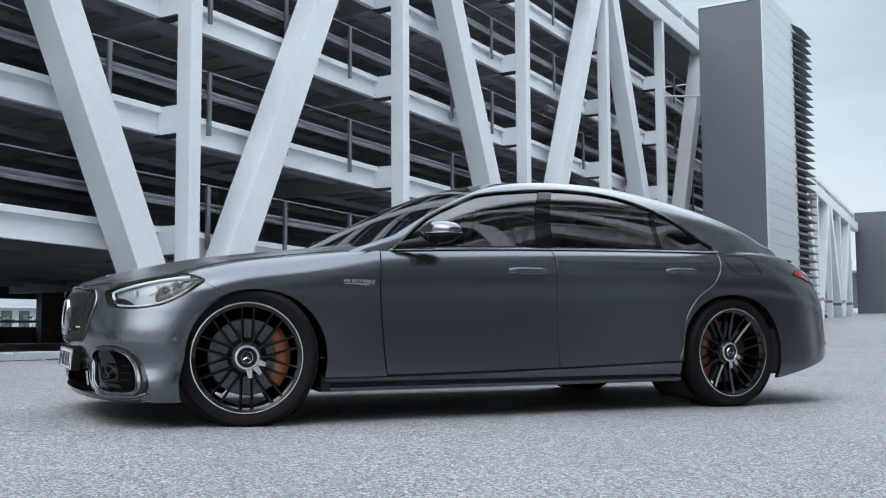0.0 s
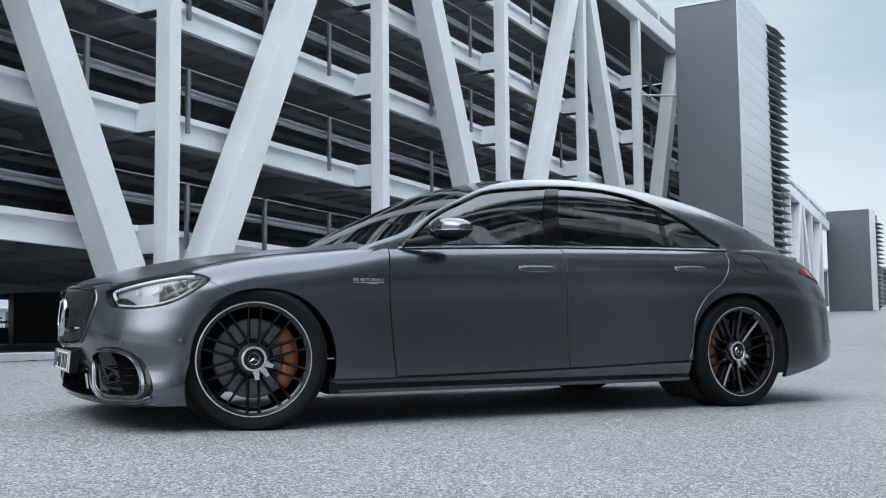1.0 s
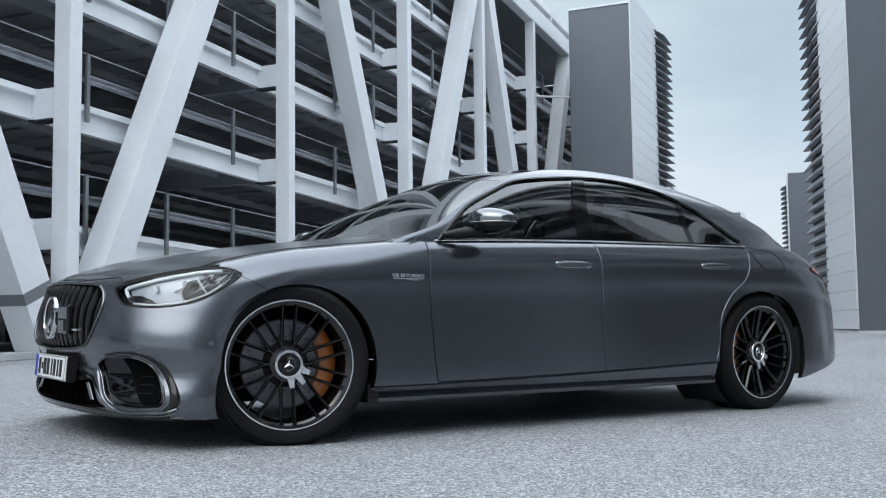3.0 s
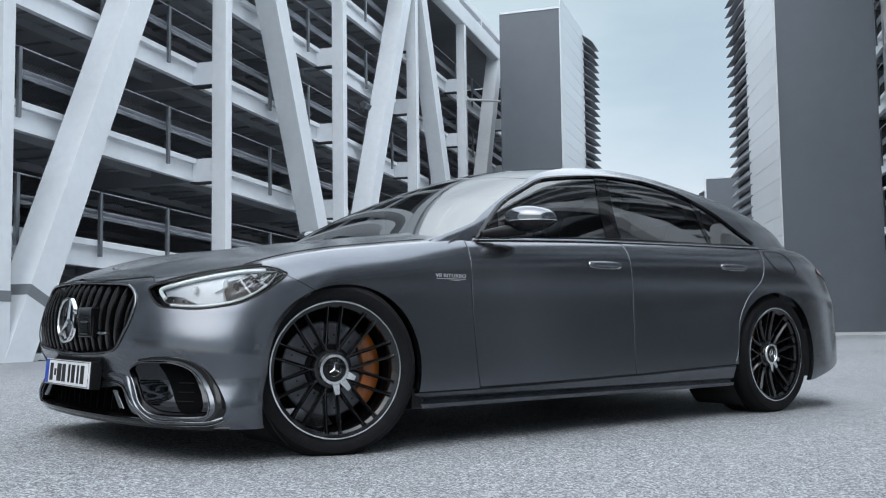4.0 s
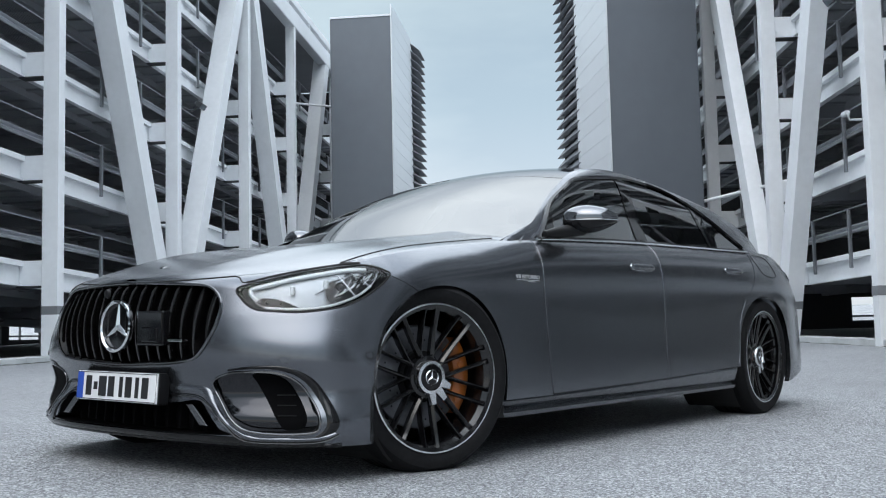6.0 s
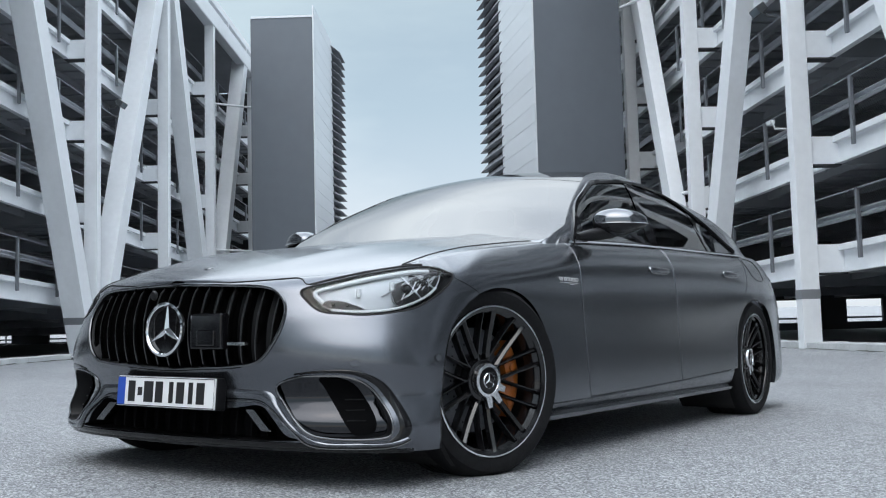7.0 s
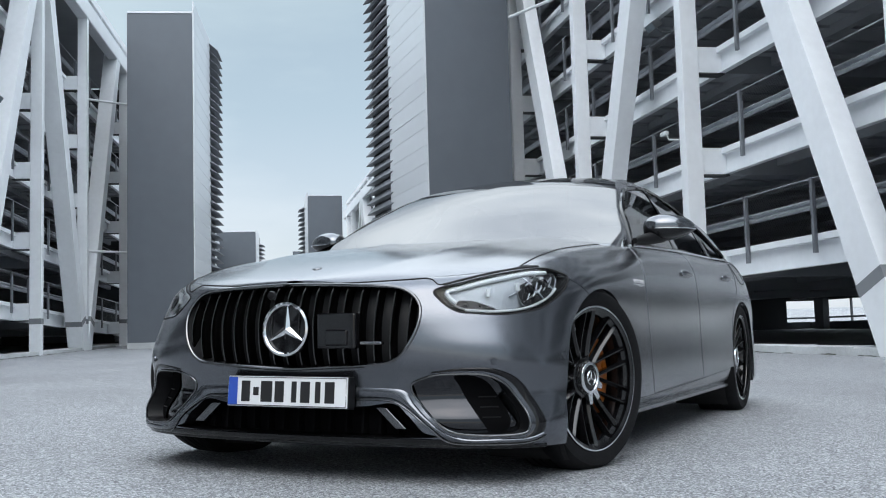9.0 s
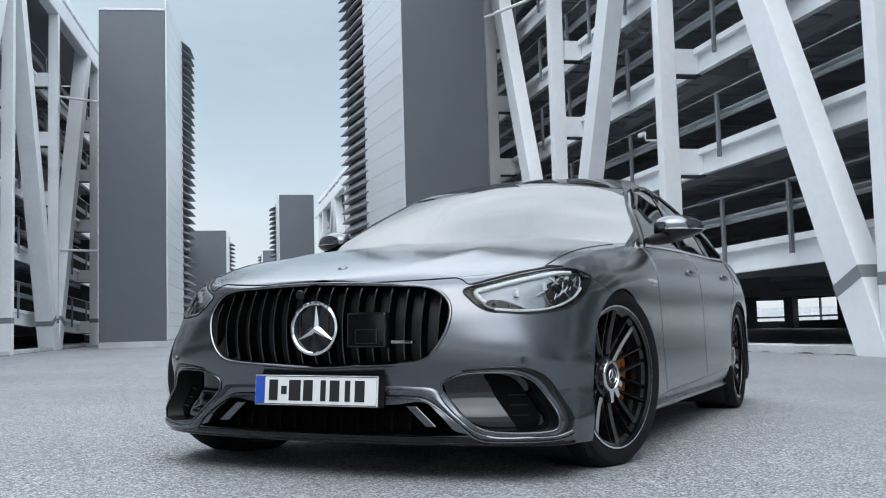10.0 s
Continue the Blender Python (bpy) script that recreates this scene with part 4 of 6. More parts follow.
LAMP_AZ = [(0.414, 0.682), (0.48, 0.708), (0.547, 0.731), (0.62, 0.750), (0.691, 0.764), (0.745, 0.769), (0.790, 0.752), (0.803, 0.733), (0.743, 0.671), (0.677, 0.623), (0.62, 0.604), (0.554, 0.594), (0.50, 0.598), (0.455, 0.607), (0.423, 0.646)]
flip_a = lambda pts: [(-a, z) for a, z in pts]
grille_loop = yz_loop(GRILLE_YZ, 6)
intake_loops = [smooth_loop(INTAKE_AZ), smooth_loop(flip_a(INTAKE_AZ))]
mouth_loop = smooth_loop(MOUTH_AZ, 6)
lamp_loops = [smooth_loop(LAMP_AZ), smooth_loop(flip_a(LAMP_AZ))]
BUMP_LOW, BUMP_TOP = 0.132, 0.74


def bumper(a, b):
    top = top_of(-1 + abs(a))
    z = BUMP_LOW + (top - BUMP_LOW) * (b - BUMP_LOW) / (BUMP_TOP - BUMP_LOW)
    return front_point(a, z)


def to_b(loop):
    out = []
    for a, z in loop:
        top = top_of(-1 + min(1.0, abs(a)))
        out.append((a, BUMP_LOW + (z - BUMP_LOW) * (BUMP_TOP - BUMP_LOW) / (top - BUMP_LOW)))
    return out


def rearward(co):
    return Vector((0.9, -0.4 if co.y > 0 else 0.4, 0)).normalized()


def arch_in_a(side):
    out = []
    for x, z in ARCH_F:
        lo, hi = 0.3, 1.0
        for _ in range(28):
            mid = (lo + hi) / 2
            if front_point(mid, max(z, 0.15)).x < x:
                lo = mid
            else:
                hi = mid
        out.append((side * (lo + hi) / 2, z))
    return out


ABOVE_SEAM = [(0.760, 0.95), (0.760, 0.7745), (0.792, 0.7555), (0.803, 0.7305), (0.842, 0.7055), (0.888, 0.6705), (0.91, 0.60), (0.91, 0.10), (1.2, 0.10), (1.2, 0.95)]
bm = cut_sheet(bumper, -0.98, 0.98, BUMP_LOW, BUMP_TOP, 260, 80, [to_b(l) for l in (grille_loop, *intake_loops, mouth_loop, *lamp_loops, arch_in_a(1), arch_in_a(-1), ABOVE_SEAM, flip_a(ABOVE_SEAM))], flip=True)
turned(bm, 0.035, rearward)
part("front_bumper", bm, PAINT, car, smooth=True)

# grille: dark shell, upright bars, rim, ring with three arms, sensor box
part("grille_shell", fan(lambda a, z: front_point(a, z, 0.075), grille_loop), SATIN_BLACK, car, "black grille backing")
part("grille_rim", tube(bmesh.new(), [front_point(a, z, -0.001) for a, z in grille_loop], 0.0065, 8, True), DARK_CHROME, car, "dark chrome grille rim", smooth=True)
zs_low = curve((0.0, 0.404), (0.193, 0.412), (0.33, 0.419), (0.433, 0.439), (0.494, 0.511), (0.52, 0.60))
zs_top = curve((0.0, 0.710), (0.27, 0.702), (0.424, 0.692), (0.492, 0.653), (0.52, 0.60))
for k in range(-8, 9):
    y = 0.0590 * k
    lo, hi = zs_low(abs(y)) + 0.004, zs_top(abs(y)) - 0.004
    bm = bmesh.new()
    n = 12
    rows = []
    for j in range(n + 1):
        z = lo + (hi - lo) * j / n
        dip = 0.010 * math.sin(math.pi * j / n)
        p = front_point(a_of(y, z, 0.012), z, 0.012 - dip)
        q = p + Vector((0.05, 0, 0))
        w = 0.0048
        rows.append([bm.verts.new(c) for c in (p + Vector((0.006, w, 0)), p + Vector((0, w * 0.5, 0)), p + Vector((0, -w * 0.5, 0)), p + Vector((0.006, -w, 0)), q + Vector((0, -w, 0)), q + Vector((0, w, 0)))])
    for r0, r1 in zip(rows, rows[1:]):
        for i in range(6):
            bm.faces.new((r0[i], r0[(i + 1) % 6], r1[(i + 1) % 6], r1[i]))
    bmesh.ops.recalc_face_normals(bm, faces=bm.faces)
    part("grille_bar", bm, GRILLE_BLACK, car, smooth=True, sharp=25)


def ring_lathe(profile, n=64):
    """Turns (radius, depth) pairs round the y axis; depth is along +y."""
    bm = bmesh.new()
    rings = [[bm.verts.new((r * math.cos(2 * math.pi * k / n), d, r * math.sin(2 * math.pi * k / n))) for k in range(n)] for r, d in profile]
    for r0, r1 in zip(rings, rings[1:]):
        for k in range(n):
            bm.faces.new((r0[k], r0[(k + 1) % n], r1[(k + 1) % n], r1[k]))
    bmesh.ops.recalc_face_normals(bm, faces=bm.faces)
    return bm


def three_arms(bm, reach, width, thick, turn=90.0):
    """Three tapered ridged arms from the middle, in the x-z plane, facing +y."""
    for k in range(3):
        a = radians(turn + 120 * k)
        u, v = Vector((math.cos(a), 0, math.sin(a))), Vector((-math.sin(a), 0, math.cos(a)))
        root_w = width
        c = [bm.verts.new(p) for p in (v * root_w - u * width * 0.55, -v * root_w - u * width * 0.55, u * reach - v * width * 0.12, u * reach + v * width * 0.12)]
        top = [bm.verts.new(p) for p in (Vector((0, thick, 0)), u * reach + Vector((0, thick * 0.3, 0)))]
        bm.faces.new((c[0], top[0], top[1], c[3]))
        bm.faces.new((c[1], c[2], top[1], top[0]))
        bm.faces.new((c[3], top[1], c[2]))
    return bm


FACE = Matrix.Translation((-0.770, -0.006, 0.547)) @ Matrix.Rotation(radians(90), 4, "Z") @ Matrix.Rotation(radians(3), 4, "X")
emblem = part("grille_emblem", ring_lathe([(0.088, 0.0), (0.086, 0.012), (0.091, 0.017), (0.099, 0.014), (0.101, 0.0)]), CHROME, car, "chrome ring emblem", smooth=True)
emblem.matrix_local = FACE
bm = three_arms(bmesh.new(), 0.090, 0.019, 0.011)
arms = part("emblem_star", bm, CHROME, emblem)
arms.matrix_local = Matrix.Identity(4)
part("emblem_disc", ring_lathe([(0.0005, 0.002), (0.089, 0.0)], 40), GLOSS_BLACK, emblem)

bm = box(bmesh.new(), -0.783, -0.73, -0.302, -0.142, 0.476, 0.604, 0.008)
part("sensor_frame", bm, GLOSS_BLACK, car, "gloss black square sensor cover")
bm = box(bmesh.new(), -0.789, -0.77, -0.272, -0.178, 0.488, 0.545, 0.006)
part("sensor_window", bm, GLOSS_BLACK, car)
bm = box(bmesh.new(), -0.770, -0.745, -0.40, -0.315, 0.492, 0.502, 0.002)
part("grille_badge", bm, CHROME, car, "small chrome badge bar")
bm = ring_lathe([(0.0005, 0.012), (0.014, 0.010), (0.018, 0.0)], 20)
ob = part("front_camera", bm, SATIN_BLACK, car)
ob.matrix_local = Matrix.Translation((-0.772, 0.06, 0.672)) @ Matrix.Rotation(radians(90), 4, "Z")

def ribbon(one, two, side, lift, n=8, across=6):
    """A crowned band between two lines on the nose."""
    p, q = smooth_line(one, n), smooth_line(two, n)
    bm = bmesh.new()
    rows = []
    for (a0, z0), (a1, z1) in zip(p, q):
        rows.append([bm.verts.new(front_point((a0 + (a1 - a0) * j / across) * side, z0 + (z1 - z0) * j / across, 0.006 - lift * math.sin(math.pi * j / across) ** 0.6)) for j in range(across + 1)])
    for r0, r1 in zip(rows, rows[1:]):
        for j in range(across):
            bm.faces.new((r0[j], r0[j + 1], r1[j + 1], r1[j]))
    return bm


def ring_wall(loop, near, deep):
    """The walls of a duct behind an opening in the nose."""
    bm = bmesh.new()
    r0 = [bm.verts.new(front_point(a, z, near)) for a, z in loop]
    r1 = [bm.verts.new(front_point(a, z, deep)) for a, z in loop]
    for k in range(len(r0)):
        bm.faces.new((r0[k], r0[(k + 1) % len(r0)], r1[(k + 1) % len(r0)], r1[k]))
    return bm


# lower mouth and side intakes
part("mouth_shell", fan(lambda a, z: front_point(a, z, 0.09), mouth_loop), DEEP_BLACK, car)
part("mouth_side", ring_wall(mouth_loop, 0.004, 0.09), DEEP_BLACK, car)
part("grille_side", ring_wall(grille_loop, 0.004, 0.075), SATIN_BLACK, car)
for k in range(-6, 7):
    y = 0.068 * k
    bm = bmesh.new()
    p0, p1 = front_point(a_of(y, 0.175, 0.05), 0.172, 0.05), front_point(a_of(y, 0.265, 0.05), 0.268, 0.05)
    beam_between(bm, p0 + Vector((0.02, 0, 0)), p1 + Vector((0.02, 0, 0)), 0.045, 0.010, 0.0)
    part("mouth_fin", bm, DEEP_BLACK, car)
for side, loop in zip((1, -1), intake_loops):
    deep = lambda a, z: 0.014 + 0.040 * min(1.0, max(0.0, (abs(a) - 0.36) / 0.20))
    part("intake_shell", fan(lambda a, z: front_point(a, z, deep(a, z)), loop, 14), SMOKED, car, "polished dark sloping intake panel", smooth=True)
    bm = bmesh.new()
    r0 = [bm.verts.new(front_point(a, z, 0.003)) for a, z in loop]
    r1 = [bm.verts.new(front_point(a, z, deep(a, z) + 0.002)) for a, z in loop]
    for k in range(len(r0)):
        bm.faces.new((r0[k], r0[(k + 1) % len(r0)], r1[(k + 1) % len(r0)], r1[k]))
    part("intake_side", bm, SATIN_BLACK, car)
    # flat black sheet over the panel, for the shade inside a deep duct
    duct = smooth_loop([(0.450, 0.376), (0.485, 0.377), (0.524, 0.356), (0.552, 0.300), (0.566, 0.240), (0.563, 0.200), (0.548, 0.187), (0.520, 0.187), (0.505, 0.215), (0.485, 0.280), (0.462, 0.345)], 5)
    part("intake_duct", fan(lambda a, z: front_point(a * side, z, deep(a, z) - 0.004), duct, 6), DEEP_BLACK, car, "flat black sheet for the dark depth of an air duct", smooth=True)
    for z in (0.235, 0.270, 0.305):
        part("intake_slat", tube(bmesh.new(), [front_point(side * a, z, deep(a, z) - 0.006) for a in np.linspace(0.505, 0.545, 8)], 0.0022, 6), SATIN_BLACK, car)
    part("intake_rim", tube(bmesh.new(), [front_point(a, z, -0.001) for a, z in loop], 0.0042, 8, True), DARK_CHROME, car, smooth=True)
    # broad black wing round the outer side of the intake
    inner = [(0.396, 0.388), (0.447, 0.394), (0.510, 0.390), (0.558, 0.353), (0.592, 0.273), (0.598, 0.206), (0.576, 0.171)]
    outer = [(0.396, 0.396), (0.461, 0.411), (0.526, 0.408), (0.585, 0.366), (0.624, 0.280), (0.639, 0.205), (0.605, 0.150)]
    part("intake_surround", facing_out(ribbon(inner, outer, side, 0.010)), GLOSS_BLACK, car, "gloss black wing round the side intake", smooth=True)
    # satin blade that sweeps from the plate down to the lower corner, with a bright lower edge
    upper = [(0.205, 0.342), (0.290, 0.341), (0.343, 0.331), (0.366, 0.280), (0.412, 0.200), (0.461, 0.168), (0.526, 0.168), (0.581, 0.170), (0.619, 0.185)]
    lower = [(0.205, 0.296), (0.265, 0.296), (0.310, 0.290), (0.345, 0.262), (0.389, 0.203), (0.434, 0.150), (0.517, 0.144), (0.594, 0.150), (0.632, 0.173)]
    part("bumper_blade", facing_out(ribbon(upper, lower, side, 0.014)), PAINT, car, "satin grey blade sweeping under the intake", smooth=True)
    part("blade_edge", tube(bmesh.new(), [front_point(a * side, z, -0.004) for a, z in smooth_line(lower, 8)], 0.0032, 8), DARK_CHROME, car, "bright blade edge", smooth=True)
    # upright flap in the mouth corner
    bm = beam_between(bmesh.new(), front_point(side * 0.285, 0.268, 0.02), front_point(side * 0.335, 0.195, 0.02), 0.034, 0.045, 0.004)
    part("mouth_flap", bm, DARK_CHROME, car)
lip = grid(lambda u, v: front_point(-0.60 + 1.20 * u, 0.134 + 0.026 * v, -0.0025 - 0.004 * math.sin(math.pi * v)), 90, 4)
part("lower_lip", facing_out(lip), GLOSS_BLACK, car, "gloss black lower lip", smooth=True)
sp = [front_point(a, 0.138, 0.004) for a in np.linspace(-0.64, 0.64, 80)]
part("front_splitter", tube(bmesh.new(), sp, 0.010, 8), GLOSS_BLACK, car, "gloss black front splitter", smooth=True)
for a, z in ((0.715, 0.446), (-0.715, 0.446), (0.52, 0.432), (-0.52, 0.432)):
    p, q = front_point(a, z, 0.004), front_point(a, z, -0.004)
    bm = tube(bmesh.new(), [p, q], 0.011, 14)
    part("parking_sensor", bm, PAINT, car)
    part("sensor_ring", tube(bmesh.new(), [front_point(a + 0.011 / 0.9 * math.cos(t), z + 0.0125 * math.sin(t), -0.0005) for t in np.linspace(0, 2 * math.pi, 18)[:-1]], 0.0006, 5, True), SATIN_BLACK, car)

# headlamps: dark bowl, reflectors, light guide, clear lens
for side, loop in zip((1, -1), lamp_loops):
    lens = part("headlamp", facing_out(fan(lambda a, z: front_point(a, z, 0.0), loop, 10)), GLASS_LAMP, car, "clear headlamp lens", smooth=True)
    part("lamp_bowl", fan(lambda a, z: front_point(a, z, 0.085), loop, 6), LAMP_DARK, lens)
    part("lamp_seal", tube(bmesh.new(), [front_point(a, z, 0.002) for a, z in loop], 0.0045, 6, True), SEAL, lens, smooth=True)
    wall_bm = bmesh.new()
    r0 = [wall_bm.verts.new(front_point(a, z, 0.004)) for a, z in loop]
    r1 = [wall_bm.verts.new(front_point(a, z, 0.085)) for a, z in loop]
    for k in range(len(r0)):
        wall_bm.faces.new((r0[k], r0[(k + 1) % len(r0)], r1[(k + 1) % len(r0)], r1[k]))
    part("lamp_side", wall_bm, LAMP_DARK, lens)
    drl = smooth_line([(0.745, 0.752), (0.69, 0.748), (0.62, 0.733), (0.547, 0.713), (0.48, 0.690), (0.447, 0.676), (0.446, 0.660), (0.462, 0.634)], 6)
    part("light_guide", tube(bmesh.new(), [front_point(a * side, z, 0.020) for a, z in drl], 0.0085, 8), LAMP_WHITE, lens, "white daytime light guide", smooth=True)
    low_guide = smooth_line([(0.48, 0.611), (0.555, 0.606), (0.63, 0.618), (0.70, 0.652), (0.745, 0.692)], 6)
    part("light_guide", tube(bmesh.new(), [front_point(a * side, z, 0.018) for a, z in low_guide], 0.0048, 8), LAMP_WHITE, lens, smooth=True)
    # reflector blade under the guide, paled for sky in the lens; dark outer chamber
    blade_top, blade_low = smooth_line([(0.446, 0.676), (0.53, 0.705), (0.61, 0.729), (0.69, 0.746)], 6), smooth_line([(0.475, 0.614), (0.545, 0.606), (0.605, 0.613), (0.645, 0.632)], 6)
    bm = bmesh.new()
    rows = [[bm.verts.new(front_point((p[0] + (q[0] - p[0]) * j / 4) * side, p[1] + (q[1] - p[1]) * j / 4, 0.031 + 0.012 * j / 4)) for j in range(5)] for p, q in zip(blade_top, blade_low)]
    for r0, r1 in zip(rows, rows[1:]):
        for j in range(4):
            bm.faces.new((r0[j], r0[j + 1], r1[j + 1], r1[j]))
    part("lamp_reflector", facing_out(bm), LAMP_SATIN, lens, "reflector blade, paled for sky mirrored in the lens", smooth=True)
    for a, z, r in ((0.485, 0.628, 0.010), (0.516, 0.625, 0.009), (0.664, 0.682, 0.020), (0.714, 0.708, 0.018)):
        c = front_point(a * side, z, 0.034)
        out = (front_point(a * side, z, 0.0) - c).normalized()
        bm = ring_lathe([(0.0005, 0.022), (r * 0.5, 0.018), (r * 0.85, 0.004), (r, 0.012), (r * 1.08, 0.012), (r * 1.1, -0.03)], 24)
        ob = part("lamp_projector", bm, LAMP_DARK, lens, "dark projector lens", smooth=True)
        ob.matrix_local = Matrix.Translation(c) @ out.to_track_quat("Y", "Z").to_matrix().to_4x4()
    # dark module housings: a low one at the inner corner, a tall one in the outer half
    for corners, depth in (([(0.460, 0.626), (0.470, 0.646), (0.505, 0.643), (0.540, 0.626), (0.556, 0.609), (0.500, 0.608)], 0.022), ([(0.632, 0.628), (0.628, 0.690), (0.668, 0.718), (0.742, 0.745), (0.778, 0.745), (0.745, 0.690), (0.690, 0.642)], 0.030)):
        ring = smooth_loop([(a * side, z) for a, z in corners], 5)
        part("lamp_module", facing_out(fan(lambda a, z: front_point(a, z, depth + 0.004 * math.sin(90 * a)), ring, 5)), LAMP_DARK, lens, "dark lamp module housing", smooth=True)
        part("module_edge", tube(bmesh.new(), [front_point(a, z, depth - 0.001) for a, z in ring], 0.0016, 5, True), LAMP_SILVER, lens)
    for k in range(5):
        a0 = 0.646 + 0.020 * k
        part("lamp_fin", tube(bmesh.new(), [front_point((a0 + 0.030 * t) * side, 0.648 + 0.012 * k + (0.060 - 0.006 * k) * t, 0.026) for t in np.linspace(0, 1, 5)], 0.0018, 5), LAMP_SILVER, lens)
    # three white pills in place of bright reflections in the lamp
    for a, z in ((0.545, 0.672), (0.628, 0.696), (0.712, 0.722)):
        p = front_point(a * side, z, 0.024)
        part("lamp_insert", tube(bmesh.new(), [p + Vector((0, 0, -0.014)), p + Vector((0, 0, 0.014))], 0.009, 8), LAMP_WHITE, lens, "small white pill put in as a glint", smooth=True)
    for a0, z0, a1, z1 in ((0.60, 0.66, 0.69, 0.725), (0.635, 0.64, 0.76, 0.735), (0.66, 0.735, 0.70, 0.655), (0.70, 0.742, 0.745, 0.690)):
        part("lamp_fin", tube(bmesh.new(), [front_point((a0 + (a1 - a0) * t) * side, z0 + (z1 - z0) * t, 0.03) for t in np.linspace(0, 1, 6)], 0.003, 5), LAMP_SILVER, lens)

# number plate with plain bars for its characters
PM = Matrix.Translation((-0.772, -0.006, 0.320)) @ Matrix.Rotation(radians(4), 4, "Y")
plate = part("number_plate", box(bmesh.new(), -0.004, 0.004, -0.26, 0.26, -0.055, 0.055, 0.003), PLATE_WHITE, car, "white plate with a blue end strip and dark bars")
plate.matrix_local = PM
part("plate_holder", box(bmesh.new(), 0.0045, 0.05, -0.262, 0.262, -0.0575, 0.0575, 0.004), SATIN_BLACK, plate)
part("blue_strip", box(bmesh.new(), -0.0055, -0.0042, 0.216, 0.257, -0.052, 0.052), PLATE_BLUE, plate)
for y, w, h in ((0.178, 0.038, 0.076), (0.132, 0.024, 0.03), (0.085, 0.050, 0.076), (0.028, 0.040, 0.076), (-0.036, 0.022, 0.076), (-0.084, 0.040, 0.076), (-0.138, 0.022, 0.076), (-0.188, 0.040, 0.076)):
    part("plate_bar", box(bmesh.new(), -0.0056, -0.0042, y - w / 2, y + w / 2, -h / 2, h / 2), PLATE_BLACK, plate)
part("plate_edge", tube(bmesh.new(), [(-0.0045, y, z) for y, z in ((-0.256, -0.051), (0.256, -0.051), (0.256, 0.051), (-0.256, 0.051))], 0.0016, 5, True), PLATE_BLACK, plate)


# ---- wheels ----
DISH = 0.044


def wheel(x, side, radius, width, face_y, steer, caliper_front):
    """A wheel in its arch. side: +1 or -1; its outer face looks that way."""
    m = Matrix.Translation((x, side * face_y, 0.350)) @ Matrix.Rotation(radians(steer), 4, "Z") @ Matrix.Diagonal((side, side, 1, 1))
    R, r = radius, 0.276
    w = width
    # barrel and lip
    bm = ring_lathe([(r - 0.012, 0.0), (r + 0.002, 0.006), (r + 0.008, 0.001), (r + 0.005, -0.012), (r - 0.018, -0.03), (r - 0.03, -0.09), (r - 0.02, -w), (r + 0.006, -w - 0.01)], 72)
    rim = part("wheel", bm, RIM_BLACK, car, "black forged multi-spoke alloy wheel", smooth=True)
    rim.matrix_local = m
    part("bright_edge", ring_lathe([(r + 0.002, 0.0085), (r + 0.008, 0.0075), (r + 0.0095, 0.001)], 72), RIM_BRIGHT, rim, "machined bright rim edge", smooth=True)
    prof = [(r + 0.004, -0.006), (r + 0.014, 0.004), (r + 0.035, 0.014), (r + 0.060, 0.012), (R - 0.016, -0.004), (R - 0.006, -0.020), (R, -0.045)]
    grooves = []
    for g in (0.25, 0.45, 0.62, 0.8):
        y = -0.03 - (w - 0.02) * g
        grooves += [(R, y + 0.006), (R - 0.008, y + 0.005), (R - 0.008, y - 0.005), (R, y - 0.006)]
    prof += grooves + [(R, -w + 0.02), (R - 0.008, -w - 0.002), (R - 0.03, -w - 0.016), (r + 0.05, -w - 0.024), (r + 0.004, -w - 0.008)]
    bm = ring_lathe(prof, 96)
    for v in bm.verts:   # the tyre flattens where it carries the car
        if v.co.z < -0.3495:
            v.co.z = -0.3495
    part("tyre", bm, RUBBER, rim, "low-profile black tyre", smooth=True)
    # crossing pairs of thin spokes that sink towards a dished centre
    for k in range(10):
        a = radians(36 * k + 90)
        u, v = Vector((math.cos(a), 0, math.sin(a))), Vector((-math.sin(a), 0, math.cos(a)))
        for d in (-1, 1):
            bm = bmesh.new()
            rows = []
            n = 10
            for j in range(n + 1):
                t = j / n
                rad = 0.074 + (r - 0.003 - 0.074) * t
                wid = 0.0088 - 0.0020 * t + 0.006 * max(0, t - 0.86) / 0.14
                front = -DISH - 0.006 + (DISH - 0.004) * t ** 1.6
                c = u * rad + v * d * (0.0265 + 0.003 * t)
                rows.append([bm.verts.new(p) for p in (c + v * wid + Vector((0, front - 0.010, 0)), c + v * (wid * 0.25 + d * 0.002) + Vector((0, front, 0)), c - v * (wid * 0.25 - d * 0.002) + Vector((0, front, 0)), c - v * wid + Vector((0, front - 0.010, 0)), c - v * wid * 0.8 + Vector((0, front - 0.034, 0)), c + v * wid * 0.8 + Vector((0, front - 0.034, 0)))])
            for r0, r1 in zip(rows, rows[1:]):
                for i in range(6):
                    bm.faces.new((r0[i], r0[(i + 1) % 6], r1[(i + 1) % 6], r1[i]))
            bmesh.ops.recalc_face_normals(bm, faces=bm.faces)
            part("spoke", bm, RIM_BLACK, rim, smooth=True, sharp=30)
    hub = lambda pairs: [(q, y - DISH + 0.022) for q, y in pairs]
    part("hub", ring_lathe(hub([(0.084, -0.085), (0.082, -0.04), (0.078, -0.030), (0.060, -0.024), (0.0005, -0.024)]), 48), RIM_BLACK, rim, smooth=True)
